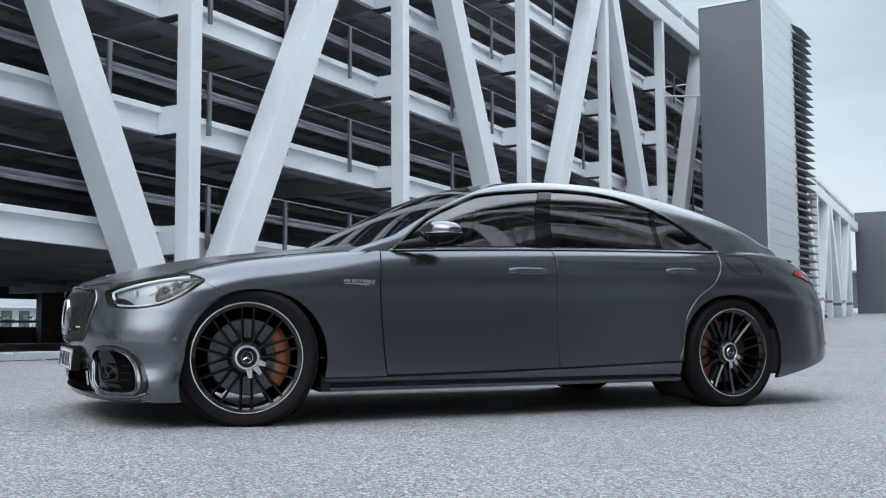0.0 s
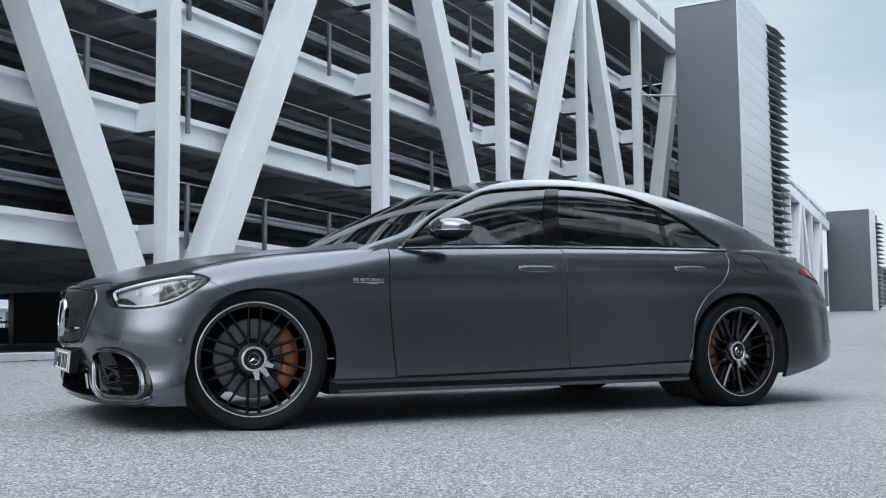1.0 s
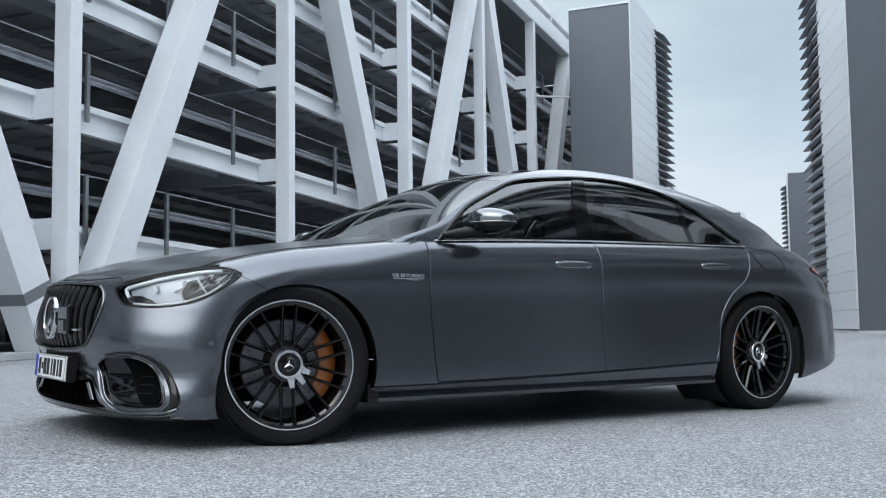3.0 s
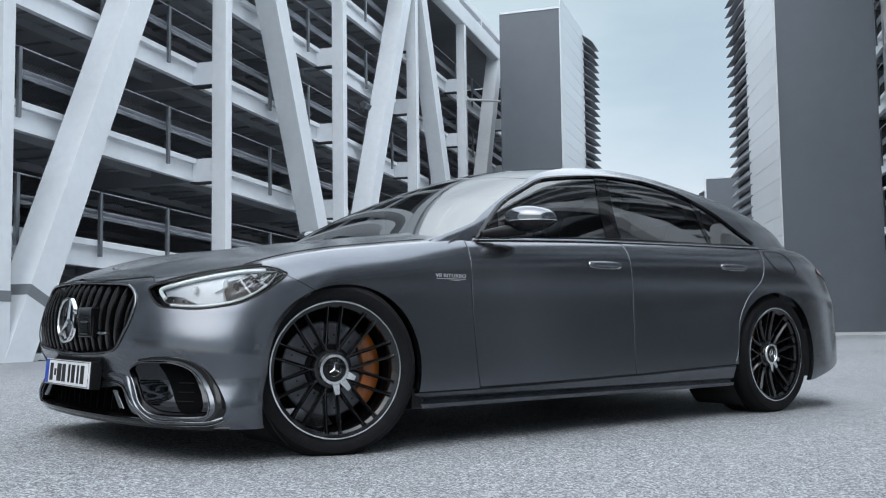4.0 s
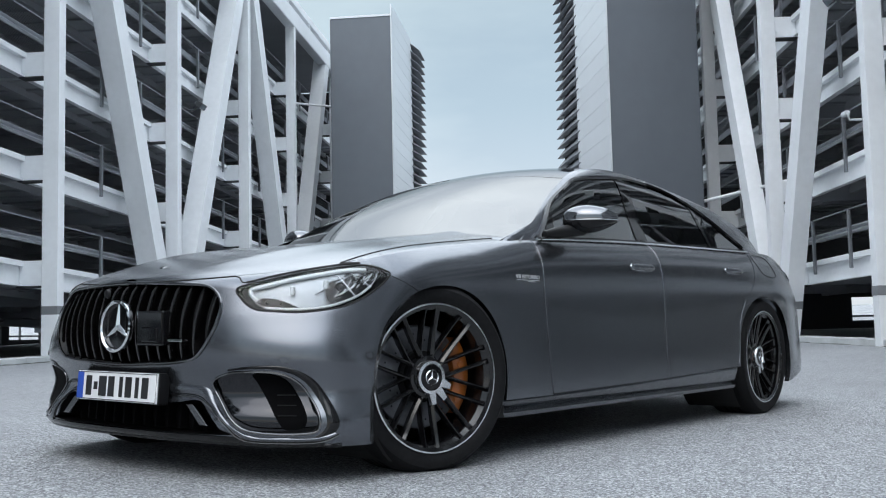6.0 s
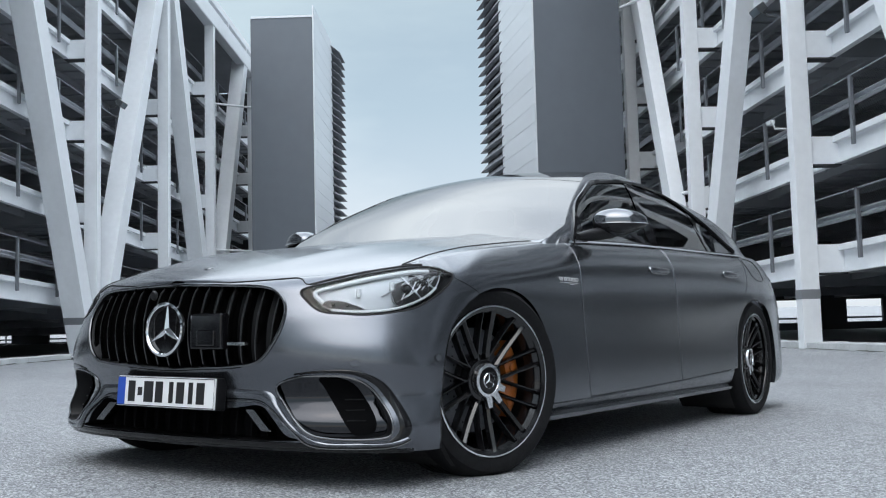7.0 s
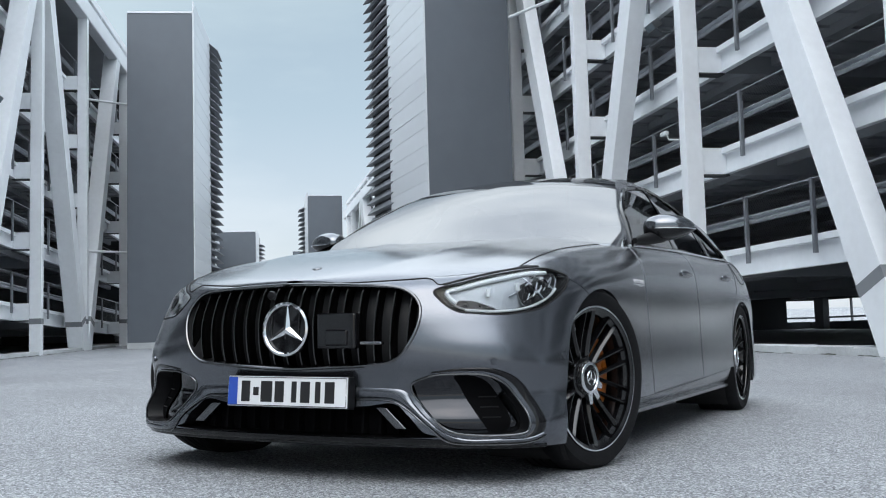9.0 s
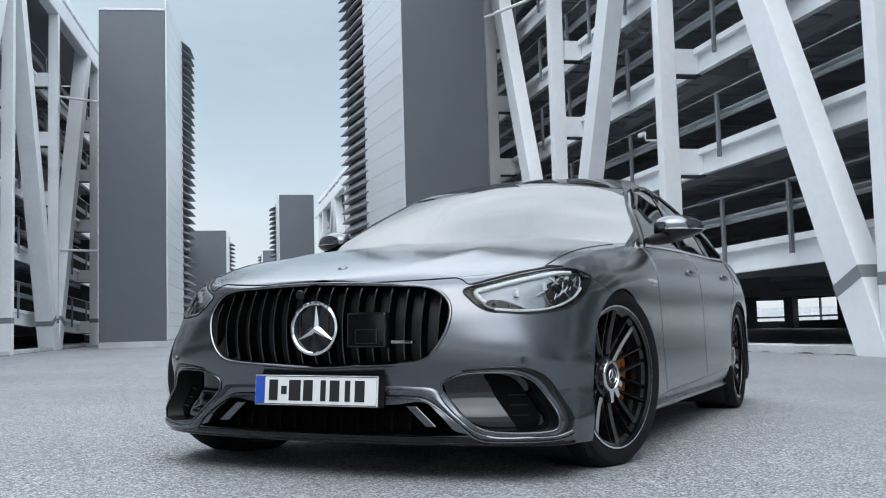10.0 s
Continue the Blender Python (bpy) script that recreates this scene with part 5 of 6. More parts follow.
    part("hub_ring", ring_lathe(hub([(0.066, -0.024), (0.065, -0.006), (0.062, -0.001), (0.051, 0.001), (0.048, -0.004)]), 48), RIM_BRIGHT, rim, "bright machined centre-lock ring", smooth=True)
    cap = part("hub_cap", ring_lathe(hub([(0.049, -0.008), (0.046, -0.001), (0.030, 0.001), (0.0005, 0.001)]), 40), GLOSS_BLACK, rim, smooth=True)
    part("cap_emblem", three_arms(bmesh.new(), 0.026, 0.0055, 0.004), CHROME, cap).location.y = 0.0235 - DISH
    part("cap_emblem_ring", ring_lathe(hub([(0.026, 0.002), (0.0275, 0.005), (0.030, 0.002)]), 36), CHROME, cap, smooth=True)
    for aa, hh in ((-22, 0.104), (-50, 0.112), (-80, 0.108)):   # bright ends of the centre-lock key
        bm = bmesh.new()
        ca, sa = math.cos(radians(aa)) * side, math.sin(radians(aa))
        uu, vv = Vector((ca, 0, sa)), Vector((-sa, 0, ca))
        low = [uu * 0.062 + vv * 0.016, uu * hh + vv * 0.010, uu * hh - vv * 0.010, uu * 0.062 - vv * 0.016]
        one = [bm.verts.new(p + Vector((0, -DISH - 0.006, 0))) for p in low]
        two = [bm.verts.new(p * 0.985 + Vector((0, -DISH + 0.012, 0))) for p in low]
        bm.faces.new(two)
        for q in range(4):
            bm.faces.new((one[q], one[(q + 1) % 4], two[(q + 1) % 4], two[q]))
        bmesh.ops.recalc_face_normals(bm, faces=bm.faces)
        part("lock_key", bm, RIM_BRIGHT, rim, "bright centre-lock key")
    disc = ring_lathe([(0.085, -0.108), (0.192, -0.108), (0.20, -0.111), (0.20, -0.134), (0.085, -0.134)], 60)
    disc = part("brake_disc", disc, DISC, rim, "drilled steel brake disc")
    for k in range(36):
        a, rad = radians(10 * k), (0.118, 0.143, 0.168)[k % 3]
        hole = [(rad * math.cos(a) + 0.0042 * math.cos(q), rad * math.sin(a) + 0.0042 * math.sin(q)) for q in np.linspace(0, 2 * math.pi, 9)[:-1]]
        part("disc_hole", prism(bmesh.new(), hole, "y", -0.1085, -0.1072), SEAL, disc)
    part("disc_bell", ring_lathe([(0.001, -0.095), (0.10, -0.095), (0.105, -0.110)], 40), SATIN_BLACK, rim)
    bm = bmesh.new()
    rows = []
    toward = -1 if caliper_front else 1   # which side of the hub the caliper sits on, in the car's x
    for j in range(15):
        a = radians(-42 + 84 * j / 14)
        ca, sa = math.cos(a) * toward * side, math.sin(a)
        bulge = 0.5 + 0.5 * min(1, math.sin(math.pi * (j + 0.6) / 15.2) * 1.8)
        rows.append([bm.verts.new((rad * ca, y, rad * sa)) for rad, y in ((0.146, -0.100), (0.150, -0.082 - 0.008 * (1 - bulge)), (0.172, -0.074 - 0.010 * (1 - bulge)), (0.205, -0.076 - 0.010 * (1 - bulge)), (0.224, -0.090), (0.224, -0.155), (0.146, -0.155))])
    for r0, r1 in zip(rows, rows[1:]):
        for i in range(7):
            bm.faces.new((r0[i], r0[(i + 1) % 7], r1[(i + 1) % 7], r1[i]))
    bm.faces.new(rows[0])
    bm.faces.new(rows[-1][::-1])
    bmesh.ops.recalc_face_normals(bm, faces=bm.faces)
    cal = part("brake_caliper", bm, CALIPER, rim, "orange brake caliper", smooth=True, sharp=40)
    for a in (-30, -8, 14, 36):
        ca, sa = math.cos(radians(a)) * toward * side, math.sin(radians(a))
        part("caliper_piston_cap", tube(bmesh.new(), [(0.180 * ca, -0.080, 0.180 * sa), (0.180 * ca, -0.068, 0.180 * sa)], 0.014, 12), CALIPER, cal, smooth=True)
    return rim


STEER = -15.0
for side in (1, -1):
    wheel(0.0, side, 0.367, 0.235, 0.934, STEER, False)
    wheel(3.216, side, 0.366, 0.255, 0.944, 0.0, True)
    for xw, rx, yo in ((0.036, 0.362, 0.885), (3.205, 0.412, 0.90)):
        bm = bmesh.new()
        n = 40
        rows = []
        for j in range(n + 1):
            a = radians(-52 + 284 * j / n)
            rows.append([bm.verts.new((xw + rx * math.cos(a), side * y, 0.345 + 0.375 * math.sin(a))) for y in (yo, 0.56)] + [bm.verts.new((xw, side * 0.56, 0.35))])
        for r0, r1 in zip(rows, rows[1:]):
            bm.faces.new((r0[0], r0[1], r1[1], r1[0]))
            bm.faces.new((r0[1], r0[2], r1[1]))
        part("arch_liner", bm, UNDER, car)

def lettering(text, m, width, height):
    """Raised chrome letters as a mesh of a given size."""
    cu = bpy.data.curves.new("letters", "FONT")
    cu.body, cu.extrude, cu.resolution_u = text, 0.02, 3
    tmp = bpy.data.objects.new("letters", cu)
    me = bpy.data.meshes.new_from_object(tmp)
    bpy.data.objects.remove(tmp)
    co = np.array([tuple(v.co) for v in me.vertices])
    lo, hi = co.min(0), co.max(0)
    me.transform(Matrix.Diagonal((width / (hi[0] - lo[0]), height / (hi[1] - lo[1]), 0.05, 1)) @ Matrix.Translation((-lo[0], -lo[1], 0)))
    me.materials.clear()
    me.materials.append(BADGE)
    ob = new("wing_lettering", me)
    ob.parent = car
    ob.matrix_local = m
    ob["label"] = "small chrome lettering"


# ---- sills, underbody, trim ----
for side in (1, -1):
    def sill(u, v):
        x = 0.415 + (2.797 - 0.415) * u
        top = SILL_TOP(x) - 0.004
        low = 0.160 + 0.010 * u
        prof = [(0.900, top + 0.006), (0.946, top), (0.950, top - 0.010), (0.930, low + 0.052), (0.912, low + 0.036), (0.934, low + 0.024), (0.926, low + 0.006), (0.895, low), (0.80, low + 0.004)]
        k = v * (len(prof) - 1)
        i = min(int(k), len(prof) - 2)
        f = k - i
        y, z = (prof[i][q] * (1 - f) + prof[i + 1][q] * f for q in (0, 1))
        fade = min(1, u / 0.01)
        return Vector((x, side * (y - 0.02 * (1 - fade)), z))
    part("side_skirt", grid(sill, 40, 24, flip=side > 0), PAINT, car, "sculpted grey side skirt", smooth=True, sharp=50)
    pts = [(x, side * (side_point(s_of(x), shoulder_z(x)).y + 0.018), shoulder_z(x) - 0.003) for x in np.linspace(0.82, 3.16, 60)]
    part("belt_trim", tube(bmesh.new(), pts, 0.0065, 8), CHROME, car, "bright chrome window line", smooth=True)
    for x0, x1, z in ((1.548, 1.786, 0.839), (2.694, 2.930, 0.866)):
        pts = []
        for k in range(17):
            t = k / 16
            x = x0 + (x1 - x0) * t
            pts.append(Vector((x, side * (side_point(s_of(x), z).y + 0.002 + 0.008 * math.sin(math.pi * t) ** 0.5), z + 0.004 * t)))
        bm = tube(bmesh.new(), pts, [0.006 + 0.010 * min(1, math.sin(math.pi * (k + 0.4) / 16.8) * 2.2) for k in range(17)], 12)
        handle = part("door_handle", bm, PAINT, car, "flush grey door handle with a bright edge", smooth=True)
        loop = []
        for k in range(40):
            a = 2 * math.pi * k / 40
            c, s_ = math.cos(a), math.sin(a)
            x = (x0 + x1) / 2 + (x1 - x0) / 2 * 1.03 * math.copysign(abs(c) ** 0.5, c)
            zz = z + 0.002 + 0.017 * math.copysign(abs(s_) ** 0.7, s_)
            loop.append((x, side * (side_point(s_of(x), zz).y + 0.003), zz))
        part("handle_edge", tube(bmesh.new(), loop, 0.0028, 6, True), CHROME, handle, smooth=True)
    # lettering on the front wing
    y = side_point(s_of(0.60), 0.752).y
    lettering("V8 BITURBO", Matrix.Translation((0.510 if side < 0 else 0.690, side * (y + 0.0025), 0.746)) @ Matrix.Rotation(0 if side < 0 else math.pi, 4, "Z") @ Matrix.Rotation(radians(90), 4, "X"), 0.180, 0.0165)
    part("badge_line", box(bmesh.new(), 0.515, 0.69, side * y - 0.003, side * y + 0.003, 0.7385, 0.7415), BADGE, car)
    part("badge_line", box(bmesh.new(), 0.585, 0.655, side * y - 0.002, side * y + 0.002, 0.7320, 0.7360), BADGE, car)
    # fuel flap gap
    loop = []
    for x, z in smooth_loop([(3.19, 0.975), (3.30, 0.985), (3.42, 0.970), (3.475, 0.905), (3.475, 0.860), (3.40, 0.848), (3.28, 0.862), (3.225, 0.905)], 6):
        s = s_of(x) if x <= XK else XK - XC + (2 / math.pi) * math.atan2(x - XK, 0.95)
        p = side_point(s, z)
        loop.append((p.x, side * (p.y + 0.0005), z))
    part("fuel_flap_gap", tube(bmesh.new(), loop, 0.0022, 5, True), UNDER, car)
    # door mirror
    bm = bmesh.new()
    bmesh.ops.create_uvsphere(bm, u_segments=28, v_segments=18, radius=1.0)
    for v in bm.verts:
        c = v.co
        for q in range(3):
            c[q] = math.copysign(abs(c[q]) ** 0.8, c[q])
        k = 1 - 0.25 * max(0, c.y * side)
        v.co = Vector((1.078 + c.x * 0.092 * k + 0.03 * c.y * side, side * 0.985 + c.y * 0.118, 1.036 + c.z * (0.068 if c.z > 0 else 0.060 - 0.018 * c.y * side) * k))
    low = bm.copy()
    bmesh.ops.bisect_plane(bm, geom=bm.verts[:] + bm.edges[:] + bm.faces[:], plane_co=(0, 0, 1.030), plane_no=(0, 0, 1), clear_inner=True)
    bmesh.ops.bisect_plane(low, geom=low.verts[:] + low.edges[:] + low.faces[:], plane_co=(0, 0, 1.030), plane_no=(0, 0, 1), clear_outer=True)
    mirror = part("door_mirror", bm, MIRROR_CAP, car, "door mirror with grey cap and black base", smooth=True)
    part("mirror_base", low, GLOSS_BLACK, mirror, smooth=True)
    part("mirror_trim", tube(bmesh.new(), [(1.078 + 0.093 * math.cos(t) + 0.03 * math.sin(t), side * (0.985 + 0.119 * math.sin(t)), 1.0295) for t in np.linspace(0, 2 * math.pi, 30)[:-1]], 0.003, 6, True), CHROME, mirror, smooth=True)
    bm = tube(bmesh.new(), [(0.86, side * 0.870, 0.962), (0.93, side * 0.885, 0.970), (0.99, side * 0.91, 0.980), (1.06, side * 0.95, 1.0)], [0.014, 0.026, 0.030, 0.036], 12)
    part("mirror_arm", bm, SATIN_BLACK, mirror, smooth=True)
    # rear lamp
    loop = smooth_loop([(0.345, 0.872), (0.405, 0.906), (0.55, 0.908), (0.80, 0.90), (0.94, 0.88), (0.90, 0.805), (0.70, 0.800), (0.52, 0.815), (0.42, 0.846)], 6)
    def lampfn(a, z):
        s = XK - XC + a
        x, y = wall(s, z, roll_in(station_x(s), z) - 0.004)
        return Vector((x, y * side, z))
    tail = part("rear_lamp", fan(lampfn, loop, 6), TAIL_RED, car, "dark red wraparound tail lamp", smooth=True)
    part("lamp_seal", tube(bmesh.new(), [lampfn(a, z) for a, z in loop], 0.003, 5, True), GLOSS_BLACK, tail)

bm = bmesh.new()
box(bm, -0.55, 3.60, -0.62, 0.62, 0.17, 0.26)
box(bm, 0.45, 2.75, -0.86, 0.86, 0.17, 0.26)
box(bm, 0.402, 0.46, -0.925, 0.925, 0.168, 0.25)
box(bm, 3.565, 3.66, -0.925, 0.925, 0.205, 0.50)
part("underbody", bm, UNDER, car)
part("rear_bumper_panel", grid(lambda u, v: Vector(((lambda q: (q[0], q[1]))(wall(XK - XC + 0.99, 0.40 + 0.52 * v))[0], (2 * u - 1) * 0.12, 0.40 + 0.52 * v)), 4, 12), PAINT, car, smooth=True)
part("rear_diffuser", tube(bmesh.new(), [(lambda q: (q[0], -q[1] if t < 0 else q[1], 0.398))(wall(XK - XC + 1 - abs(t), 0.398, 0.006)) for t in np.linspace(-0.42, 0.42, 30)], 0.013, 8), SATIN_BLACK, car, smooth=True)
# bonnet shut lines: along the grille, over the lamps and back to the windscreen
front = [front_point(a, top_of(-1 + abs(a)) - 0.003, -0.0005) for a in np.linspace(-0.395, 0.395, 70)]
for side in (1, -1):
    over = smooth_line([(0.395, top_of(-0.605) - 0.003), (0.412, top_of(-0.588) - 0.010), (0.424, 0.704), (0.445, 0.706), (0.48, 0.719), (0.547, 0.741), (0.62, 0.7595), (0.691, 0.7735), (0.735, 0.7785)], 6)
    back = smooth_line([(-0.33, 0.996), (-0.25, 0.968), (-0.10, 0.932), (0.15, 0.915), (0.45, 0.91), (0.58, 0.93), (0.645, 0.985)], 8)
    run = [front_point(side * a, z, 0.0) for a, z in over] + [cap_point(x, side * f) + Vector((0, 0, 0.0003)) for x, f in back]
    part("bonnet_gap", tube(bmesh.new(), run, [0.0026] * 16 + [0.0042] * (len(over) - 16) + [0.0026] * len(back), 6), UNDER, car)
part("bonnet_gap", tube(bmesh.new(), front, 0.0026, 5), UNDER, car)
badge = part("bonnet_badge", ring_lathe([(0.0005, 0.004), (0.017, 0.003), (0.020, 0.0)], 28), DARK_CHROME, car, "small round bonnet badge", smooth=True)
badge.matrix_local = Matrix.Translation(cap_point(-0.560, 0.0) + Vector((0, 0, 0.0005))) @ Matrix.Rotation(radians(-16), 4, "Y") @ Matrix.Rotation(radians(90), 4, "X")

# ---- cabin ----
part("cabin_shell", box(bmesh.new(), 0.75, 3.6, -0.80, 0.80, 0.35, 0.55), CABIN, car)
part("dashboard", box(bmesh.new(), 0.78, 1.16, -0.76, 0.76, 0.55, 0.955, 0.04), CABIN, car, smooth=True)
part("parcel_shelf", box(bmesh.new(), 3.05, 3.75, -0.66, 0.66, 0.55, 1.0, 0.03), CABIN, car)
for side in (1, -1):
    part("door_card", grid(lambda u, v: Vector((0.85 + 2.25 * u, side * (0.80 - 0.02 * v), 0.4 + 0.545 * v)), 4, 4), CABIN, car)
    for x in (1.55, 2.55):
        seat = part("seat", box(bmesh.new(), x - 0.05, x + 0.50, side * 0.40 - 0.25, side * 0.40 + 0.25, 0.55, 0.68, 0.05), LEATHER, car, "grey leather seat", smooth=True)
        bm = box(bmesh.new(), -0.07, 0.07, -0.24, 0.24, 0.0, 0.58, 0.05)
        back = part("backrest", bm, LEATHER, seat, smooth=True)
        back.matrix_local = Matrix.Translation((x + 0.48, side * 0.40, 0.62)) @ Matrix.Rotation(radians(18), 4, "Y")
        bm = box(bmesh.new(), -0.05, 0.05, -0.13, 0.13, 0.0, 0.17, 0.04)
        head = part("headrest", bm, LEATHER, seat, smooth=True)
        head.matrix_local = Matrix.Translation((x + 0.685, side * 0.40, 1.13)) @ Matrix.Rotation(radians(10), 4, "Y")
bm = bmesh.new()
tube(bm, [(1.22 + 0.05 * math.sin(t), -0.40 + 0.17 * math.cos(t), 0.90 + 0.15 * math.sin(t)) for t in np.linspace(0, 2 * math.pi, 32)[:-1]], 0.014, 8, True)
part("steering_wheel", bm, CABIN, car, smooth=True)


# ---- the next blocks down the street ----
TOWER_L2 = L_FRAME.copy()
TOWER_L2.translation = U_L * 84.5 + V_L * 7.0
tower(TOWER_L2, 3.3, 3.4, 1.8, 9.9, 1, 1.36, "distant dark grey stair tower with silver panels")
TOWER_R2 = R_FRAME.copy()
TOWER_R2.translation = U_R * 71.0 + V_R * -4.55
tower(TOWER_R2, 2.5, 3.1, 1.9, 11.1, -1, 1.0, "distant grey stair tower beside a garage")
TOWER_R3 = R_FRAME.copy()
TOWER_R3.translation = U_R * 118.0 + V_R * -5.9
tower(TOWER_R3, 2.4, 2.4, 2.2, 11.0, -1, 2.4, "far grey stair tower with louvres")
far_l = L_FRAME.copy()
far_l.translation = V_L * 10.05
garage(far_l, [64.6, 68.6, 72.6, 76.6, 80.6], [(60.8, False), (64.8, True), (68.8, False), (72.8, True), (76.8, False), (80.8, True)], 5.9, 1.9, 4, -0.085, "white steel parking garage farther down the street", 15.4, 52.0, 84.2, 12.0, base=lambda x: 1.2, detail=False)
far_r = Matrix.Rotation(HEAD_R + math.pi, 4, "Z")
far_r.translation = -8.75 * V_R
garage(far_r, [-80.0, -73.0, -66.0, -59.0], [(-84.0, True), (-80.0, False), (-73.0, True), (-66.0, False), (-59.0, True)], 3.0, 2.2, 4, 0.0, "white steel parking garage farther down the street", 11.0, -86.0, -52.0, 12.0, base=lambda x: 1.1, detail=False)


def far_hall():
    """A low glazed hall that closes the end of the street."""
    m = R_FRAME.copy()
    m.translation = U_R * 126.0 + Vector((0, 0, 2.6))
    root = empty("glass_hall", m)
    tagged(root, "low glazed hall with a flat white roof", "building")
    part("wall", box(bmesh.new(), 0.4, 9.0, -13, 15, -0.6, 4.6), FAR_WALL, root)
    part("roof", box(bmesh.new(), -1.0, 9.4, -13.5, 15.5, 4.6, 5.9, 0.05), FAR_WALL, root)
    for k in range(14):
        y = -12.8 + 2.0 * k
        win = part("window", box(bmesh.new(), 0.30, 0.36, y + 0.06, y + 1.94, 0.1, 4.4), FAR_GLASS, root)
        part("window_frame", box(bmesh.new(), 0.22, 0.38, y - 0.05, y + 0.05, -0.3, 4.55), GALV, win)
    return root


far_hall()


def street_sign(u, v, w, h, turn):
    """An upright board with plain rows standing in for its writing."""
    p = U_R * u + V_R * v
    m = Matrix.Rotation(HEAD_R + turn, 4, "Z")
    m.translation = (p.x, p.y, ground_z(p.x, p.y))
    root = empty("street_sign", m)
    tagged(root, "pale green upright sign board with white rows", "sign")
    part("board", box(bmesh.new(), -0.04, 0.04, -w / 2, w / 2, 0.15, h, 0.01), SIGN_YELLOW, root)
    part("foot", box(bmesh.new(), -0.1, 0.1, -w * 0.42, w * 0.42, -0.1, 0.15), GALV, root)
    for k in range(5):
        z = h * (0.82 - 0.11 * k)
        part("text_bar", box(bmesh.new(), -0.046, -0.041, -w * 0.10 - w * 0.08 * (k % 3), w * 0.38, z, z + h * 0.035), PLATE_WHITE, root)


street_sign(64.0, -4.75, 1.15, 2.6, 0.15)
street_sign(86.0, -3.1, 1.0, 1.9, 0.0)


# ---- pipes, lamps and cameras on the steelwork ----
def street_point(u, v, z, right):
    p = (U_R * u + V_R * v) if right else (U_L * u + V_L * v)
    return Vector((p.x, p.y, z))


for right, a, b in ((False, (40.15, 8.6, 10.8), (38.8, 10.5, 10.8)), (False, (40.15, 8.6, 4.4), (38.8, 10.5, 4.4)), (True, (27.3, -7.9, 10.75), (24.0, -9.4, 10.75)), (True, (27.3, -8.0, 4.4), (23.2, -9.6, 4.45))):
    p, q = street_point(*a, right), street_point(*b, right)
    d = (q - p).normalized()
    pipe = part("link_pipe", tube(bmesh.new(), [p, q], 0.05, 14), STEEL_WHITE, smooth=True)
    tagged(pipe, "white steel pipe between stair tower and garage", "pipe", group="link pipes")
    for f in (0.0, 1.0):
        c = p + (q - p) * f
        part("pipe_flange", tube(bmesh.new(), [c - d * 0.03, c + d * 0.03], 0.08, 16), STEEL_WHITE, pipe)


def wall_lamp(u, v, z, right, out, label):
    p = street_point(u, v, z, right)
    m = Matrix.Rotation((HEAD_R if right else HEAD_L) + out, 4, "Z")
    m.translation = p
    root = empty("floodlight", m)
    tagged(root, label, "lamp")
    part("arm", tube(bmesh.new(), [(0, 0.0, -0.1), (0, -0.20, -0.1), (0, -0.32, 0.0)], 0.025, 8), LAMP_BODY, root)
    ob = part("housing", box(bmesh.new(), -0.22, 0.22, -0.10, 0.10, -0.09, 0.09, 0.02), LAMP_BODY, root)
    ob.matrix_local = Matrix.Translation((0, -0.40, 0.03)) @ Matrix.Rotation(radians(35), 4, "X")
    glass = part("lamp_glass", box(bmesh.new(), -0.19, 0.19, -0.103, -0.098, -0.07, 0.07), FAR_GLASS, ob)


wall_lamp(15.98, -8.75, 7.1, True, math.pi, "dark floodlight on a white column")
wall_lamp(25.06, 10.05, 7.56, False, 0.0, "dark floodlight on a white column")
p = street_point(15.85, -8.74, 4.7, True)
m = Matrix.Rotation(HEAD_R + math.pi, 4, "Z")
m.translation = p
cctv = empty("security_camera", m)
tagged(cctv, "white security camera on a white column", "security camera")
part("arm", tube(bmesh.new(), [(0, 0.02, -0.12), (0, -0.22, -0.12), (0, -0.25, -0.02)], 0.022, 8), CAMERA_BODY, cctv)
part("camera_housing", box(bmesh.new(), -0.24, 0.02, -0.31, -0.21, -0.02, 0.07, 0.02), CAMERA_BODY, cctv)
part("lens_cap", box(bmesh.new(), -0.255, -0.241, -0.30, -0.22, -0.01, 0.06), LAMP_BODY, cctv)


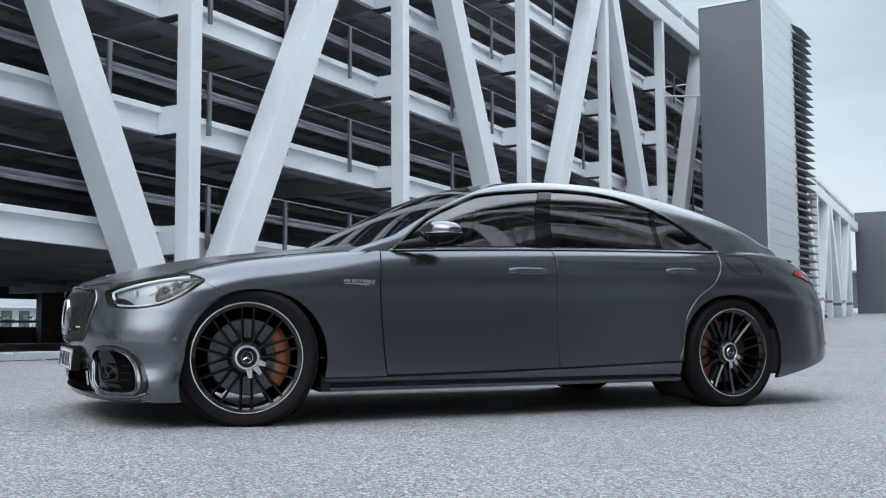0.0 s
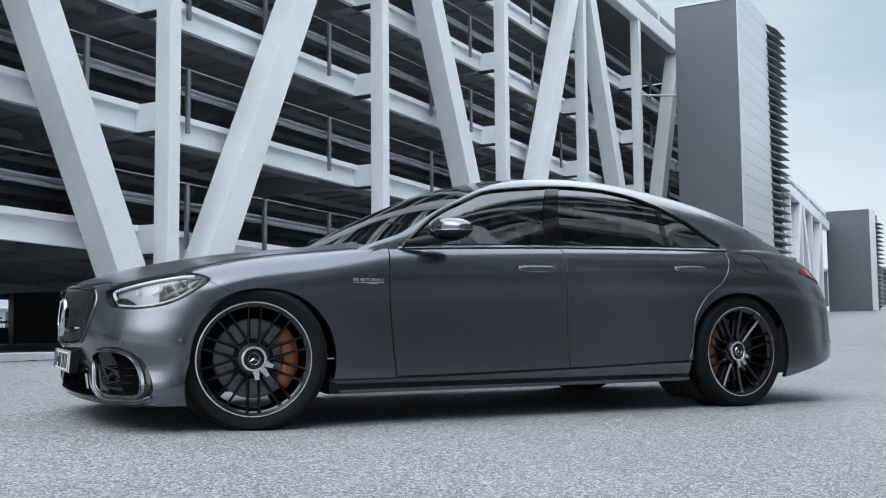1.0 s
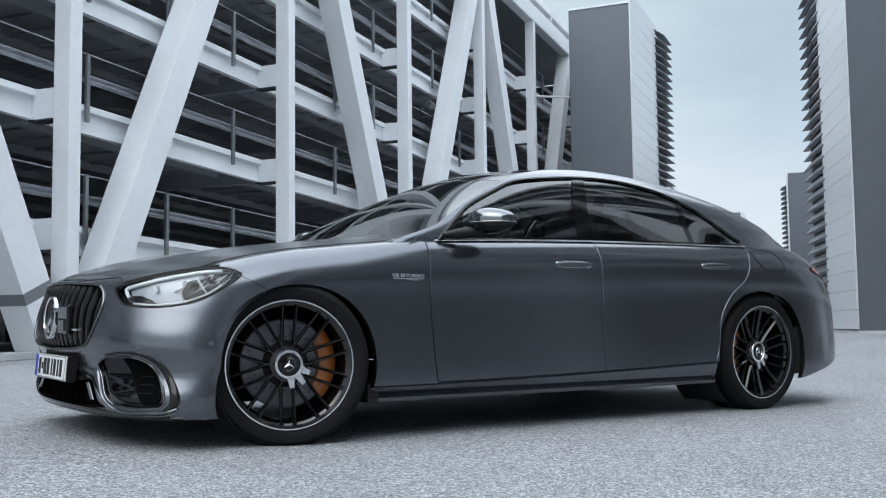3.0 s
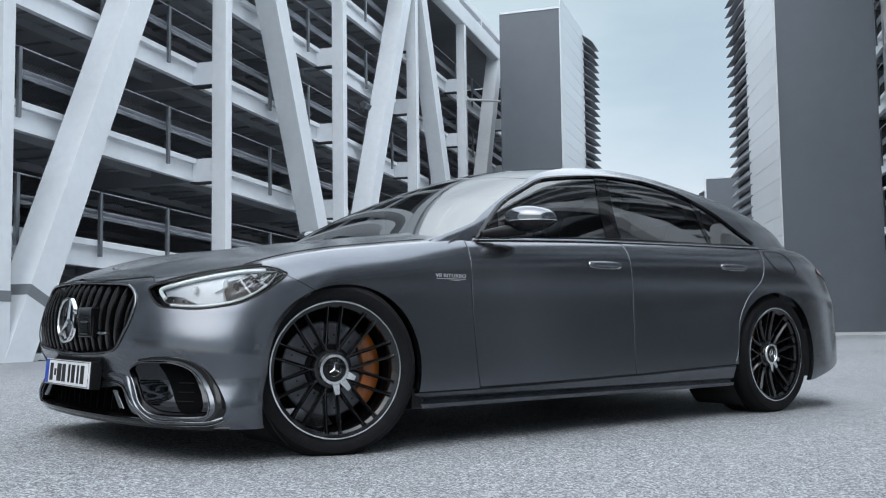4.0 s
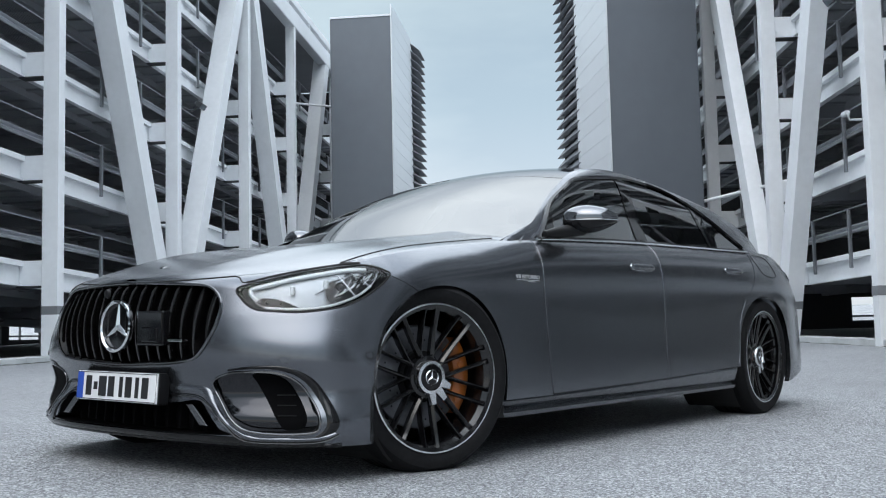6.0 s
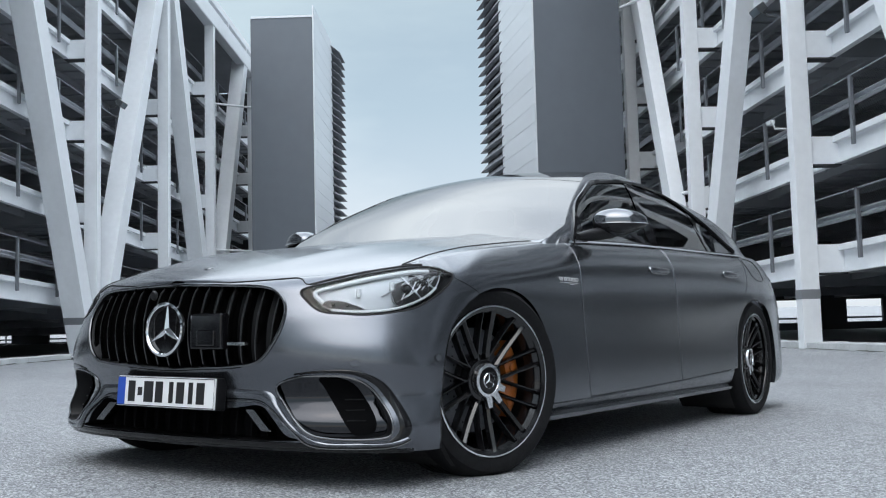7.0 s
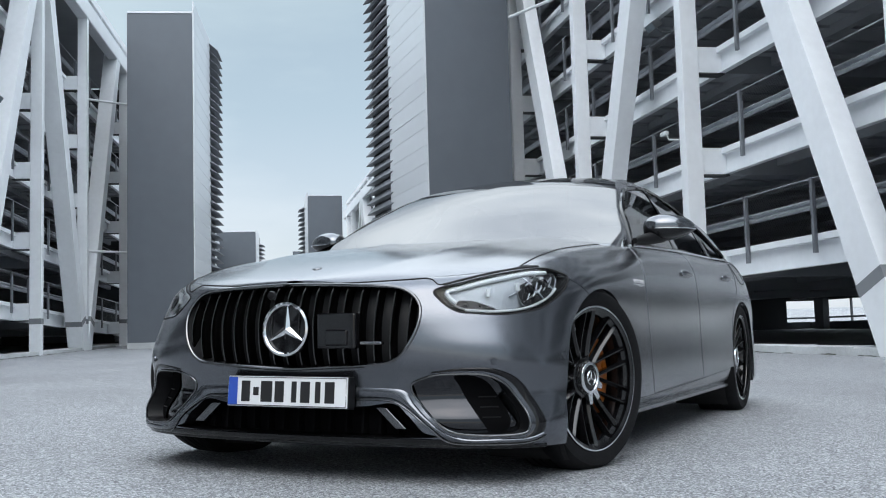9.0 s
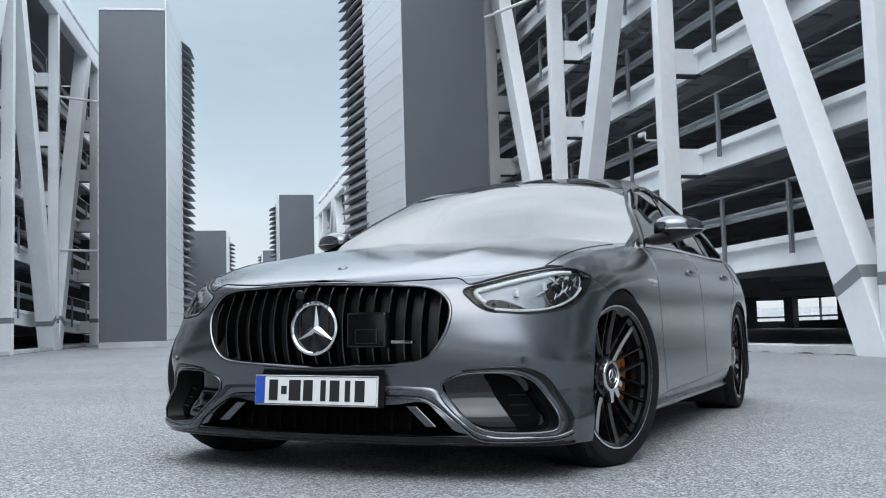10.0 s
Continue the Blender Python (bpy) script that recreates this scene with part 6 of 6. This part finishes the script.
# ---- buildings beyond the garages ----
def far_block(m, length, depth, height, storeys, label):
    root = empty("pale_building", m)
    tagged(root, label, "building")
    part("wall", box(bmesh.new(), 0, length, 0, depth, -0.5, height), FAR_WALL, root)
    part("roof", box(bmesh.new(), -0.3, length + 0.3, -0.3, depth + 0.3, height, height + 0.3), CLAD_GREY, root)
    step = height / storeys
    shared = None
    for k in range(storeys):
        part("balcony", box(bmesh.new(), 1.0, length - 1.0, -0.9, 0.0, k * step + 2.75, k * step + 2.95), CLAD_LIGHT, root)
        for x in np.arange(1.0, length - 1.5, 1.9):
            if shared is None:
                ob = part("window", box(bmesh.new(), 0, 1.15, -0.03, 0.02, 0, 1.75), FAR_GLASS, root)
                shared = ob.data
            else:
                ob = new("window", shared)
                ob.parent = root
            ob.location = (x, 0, k * step + 0.75)
    return root


def hedge(m, length, height, seed):
    """A loose row of shrubs: many small leaves round uneven centres."""
    rnd = random.Random(seed)
    verts, faces = [], []
    for k in range(int(length * 26)):
        x = rnd.uniform(0, length)
        h = height * (0.55 + 0.45 * abs(math.sin(x * 0.55 + seed) * math.sin(x * 0.21)))
        c = Vector((x, rnd.gauss(0, 0.5), rnd.uniform(0, h)))
        u = Vector((rnd.gauss(0, 1), rnd.gauss(0, 1), rnd.gauss(0, 1))).normalized() * rnd.uniform(0.10, 0.24)
        w = u.cross(Vector((rnd.gauss(0, 1), rnd.gauss(0, 1), rnd.gauss(0, 1)))).normalized() * rnd.uniform(0.06, 0.14)
        n = len(verts)
        verts += [tuple(c - u), tuple(c + w), tuple(c + u), tuple(c - w)]
        faces.append((n, n + 1, n + 2, n + 3))
    me = bpy.data.meshes.new("hedge")
    me.from_pydata(verts, [], faces)
    me.materials.append(LEAF)
    ob = new("hedge", me)
    ob.matrix_world = m
    tagged(ob, "loose green hedge beyond the garage", "hedge", kind="stuff")


m = L_FRAME.copy()
m.translation = U_L * -28 + V_L * 62
hedge(m, 110, 2.2, 3)
m = Matrix.Rotation(HEAD_R + math.pi, 4, "Z")
m.translation = U_R * 40 + V_R * -60
hedge(m, 60, 1.6, 5)
m = L_FRAME.copy()
m.translation = U_L * -30 + V_L * 80
far_block(m, 135, 10, 12.0, 4, "pale rendered building seen behind the garage")
m = Matrix.Rotation(HEAD_R + math.pi, 4, "Z")
m.translation = U_R * 44 + V_R * -75
far_block(m, 70, 10, 15.0, 5, "pale rendered building behind the second garage")
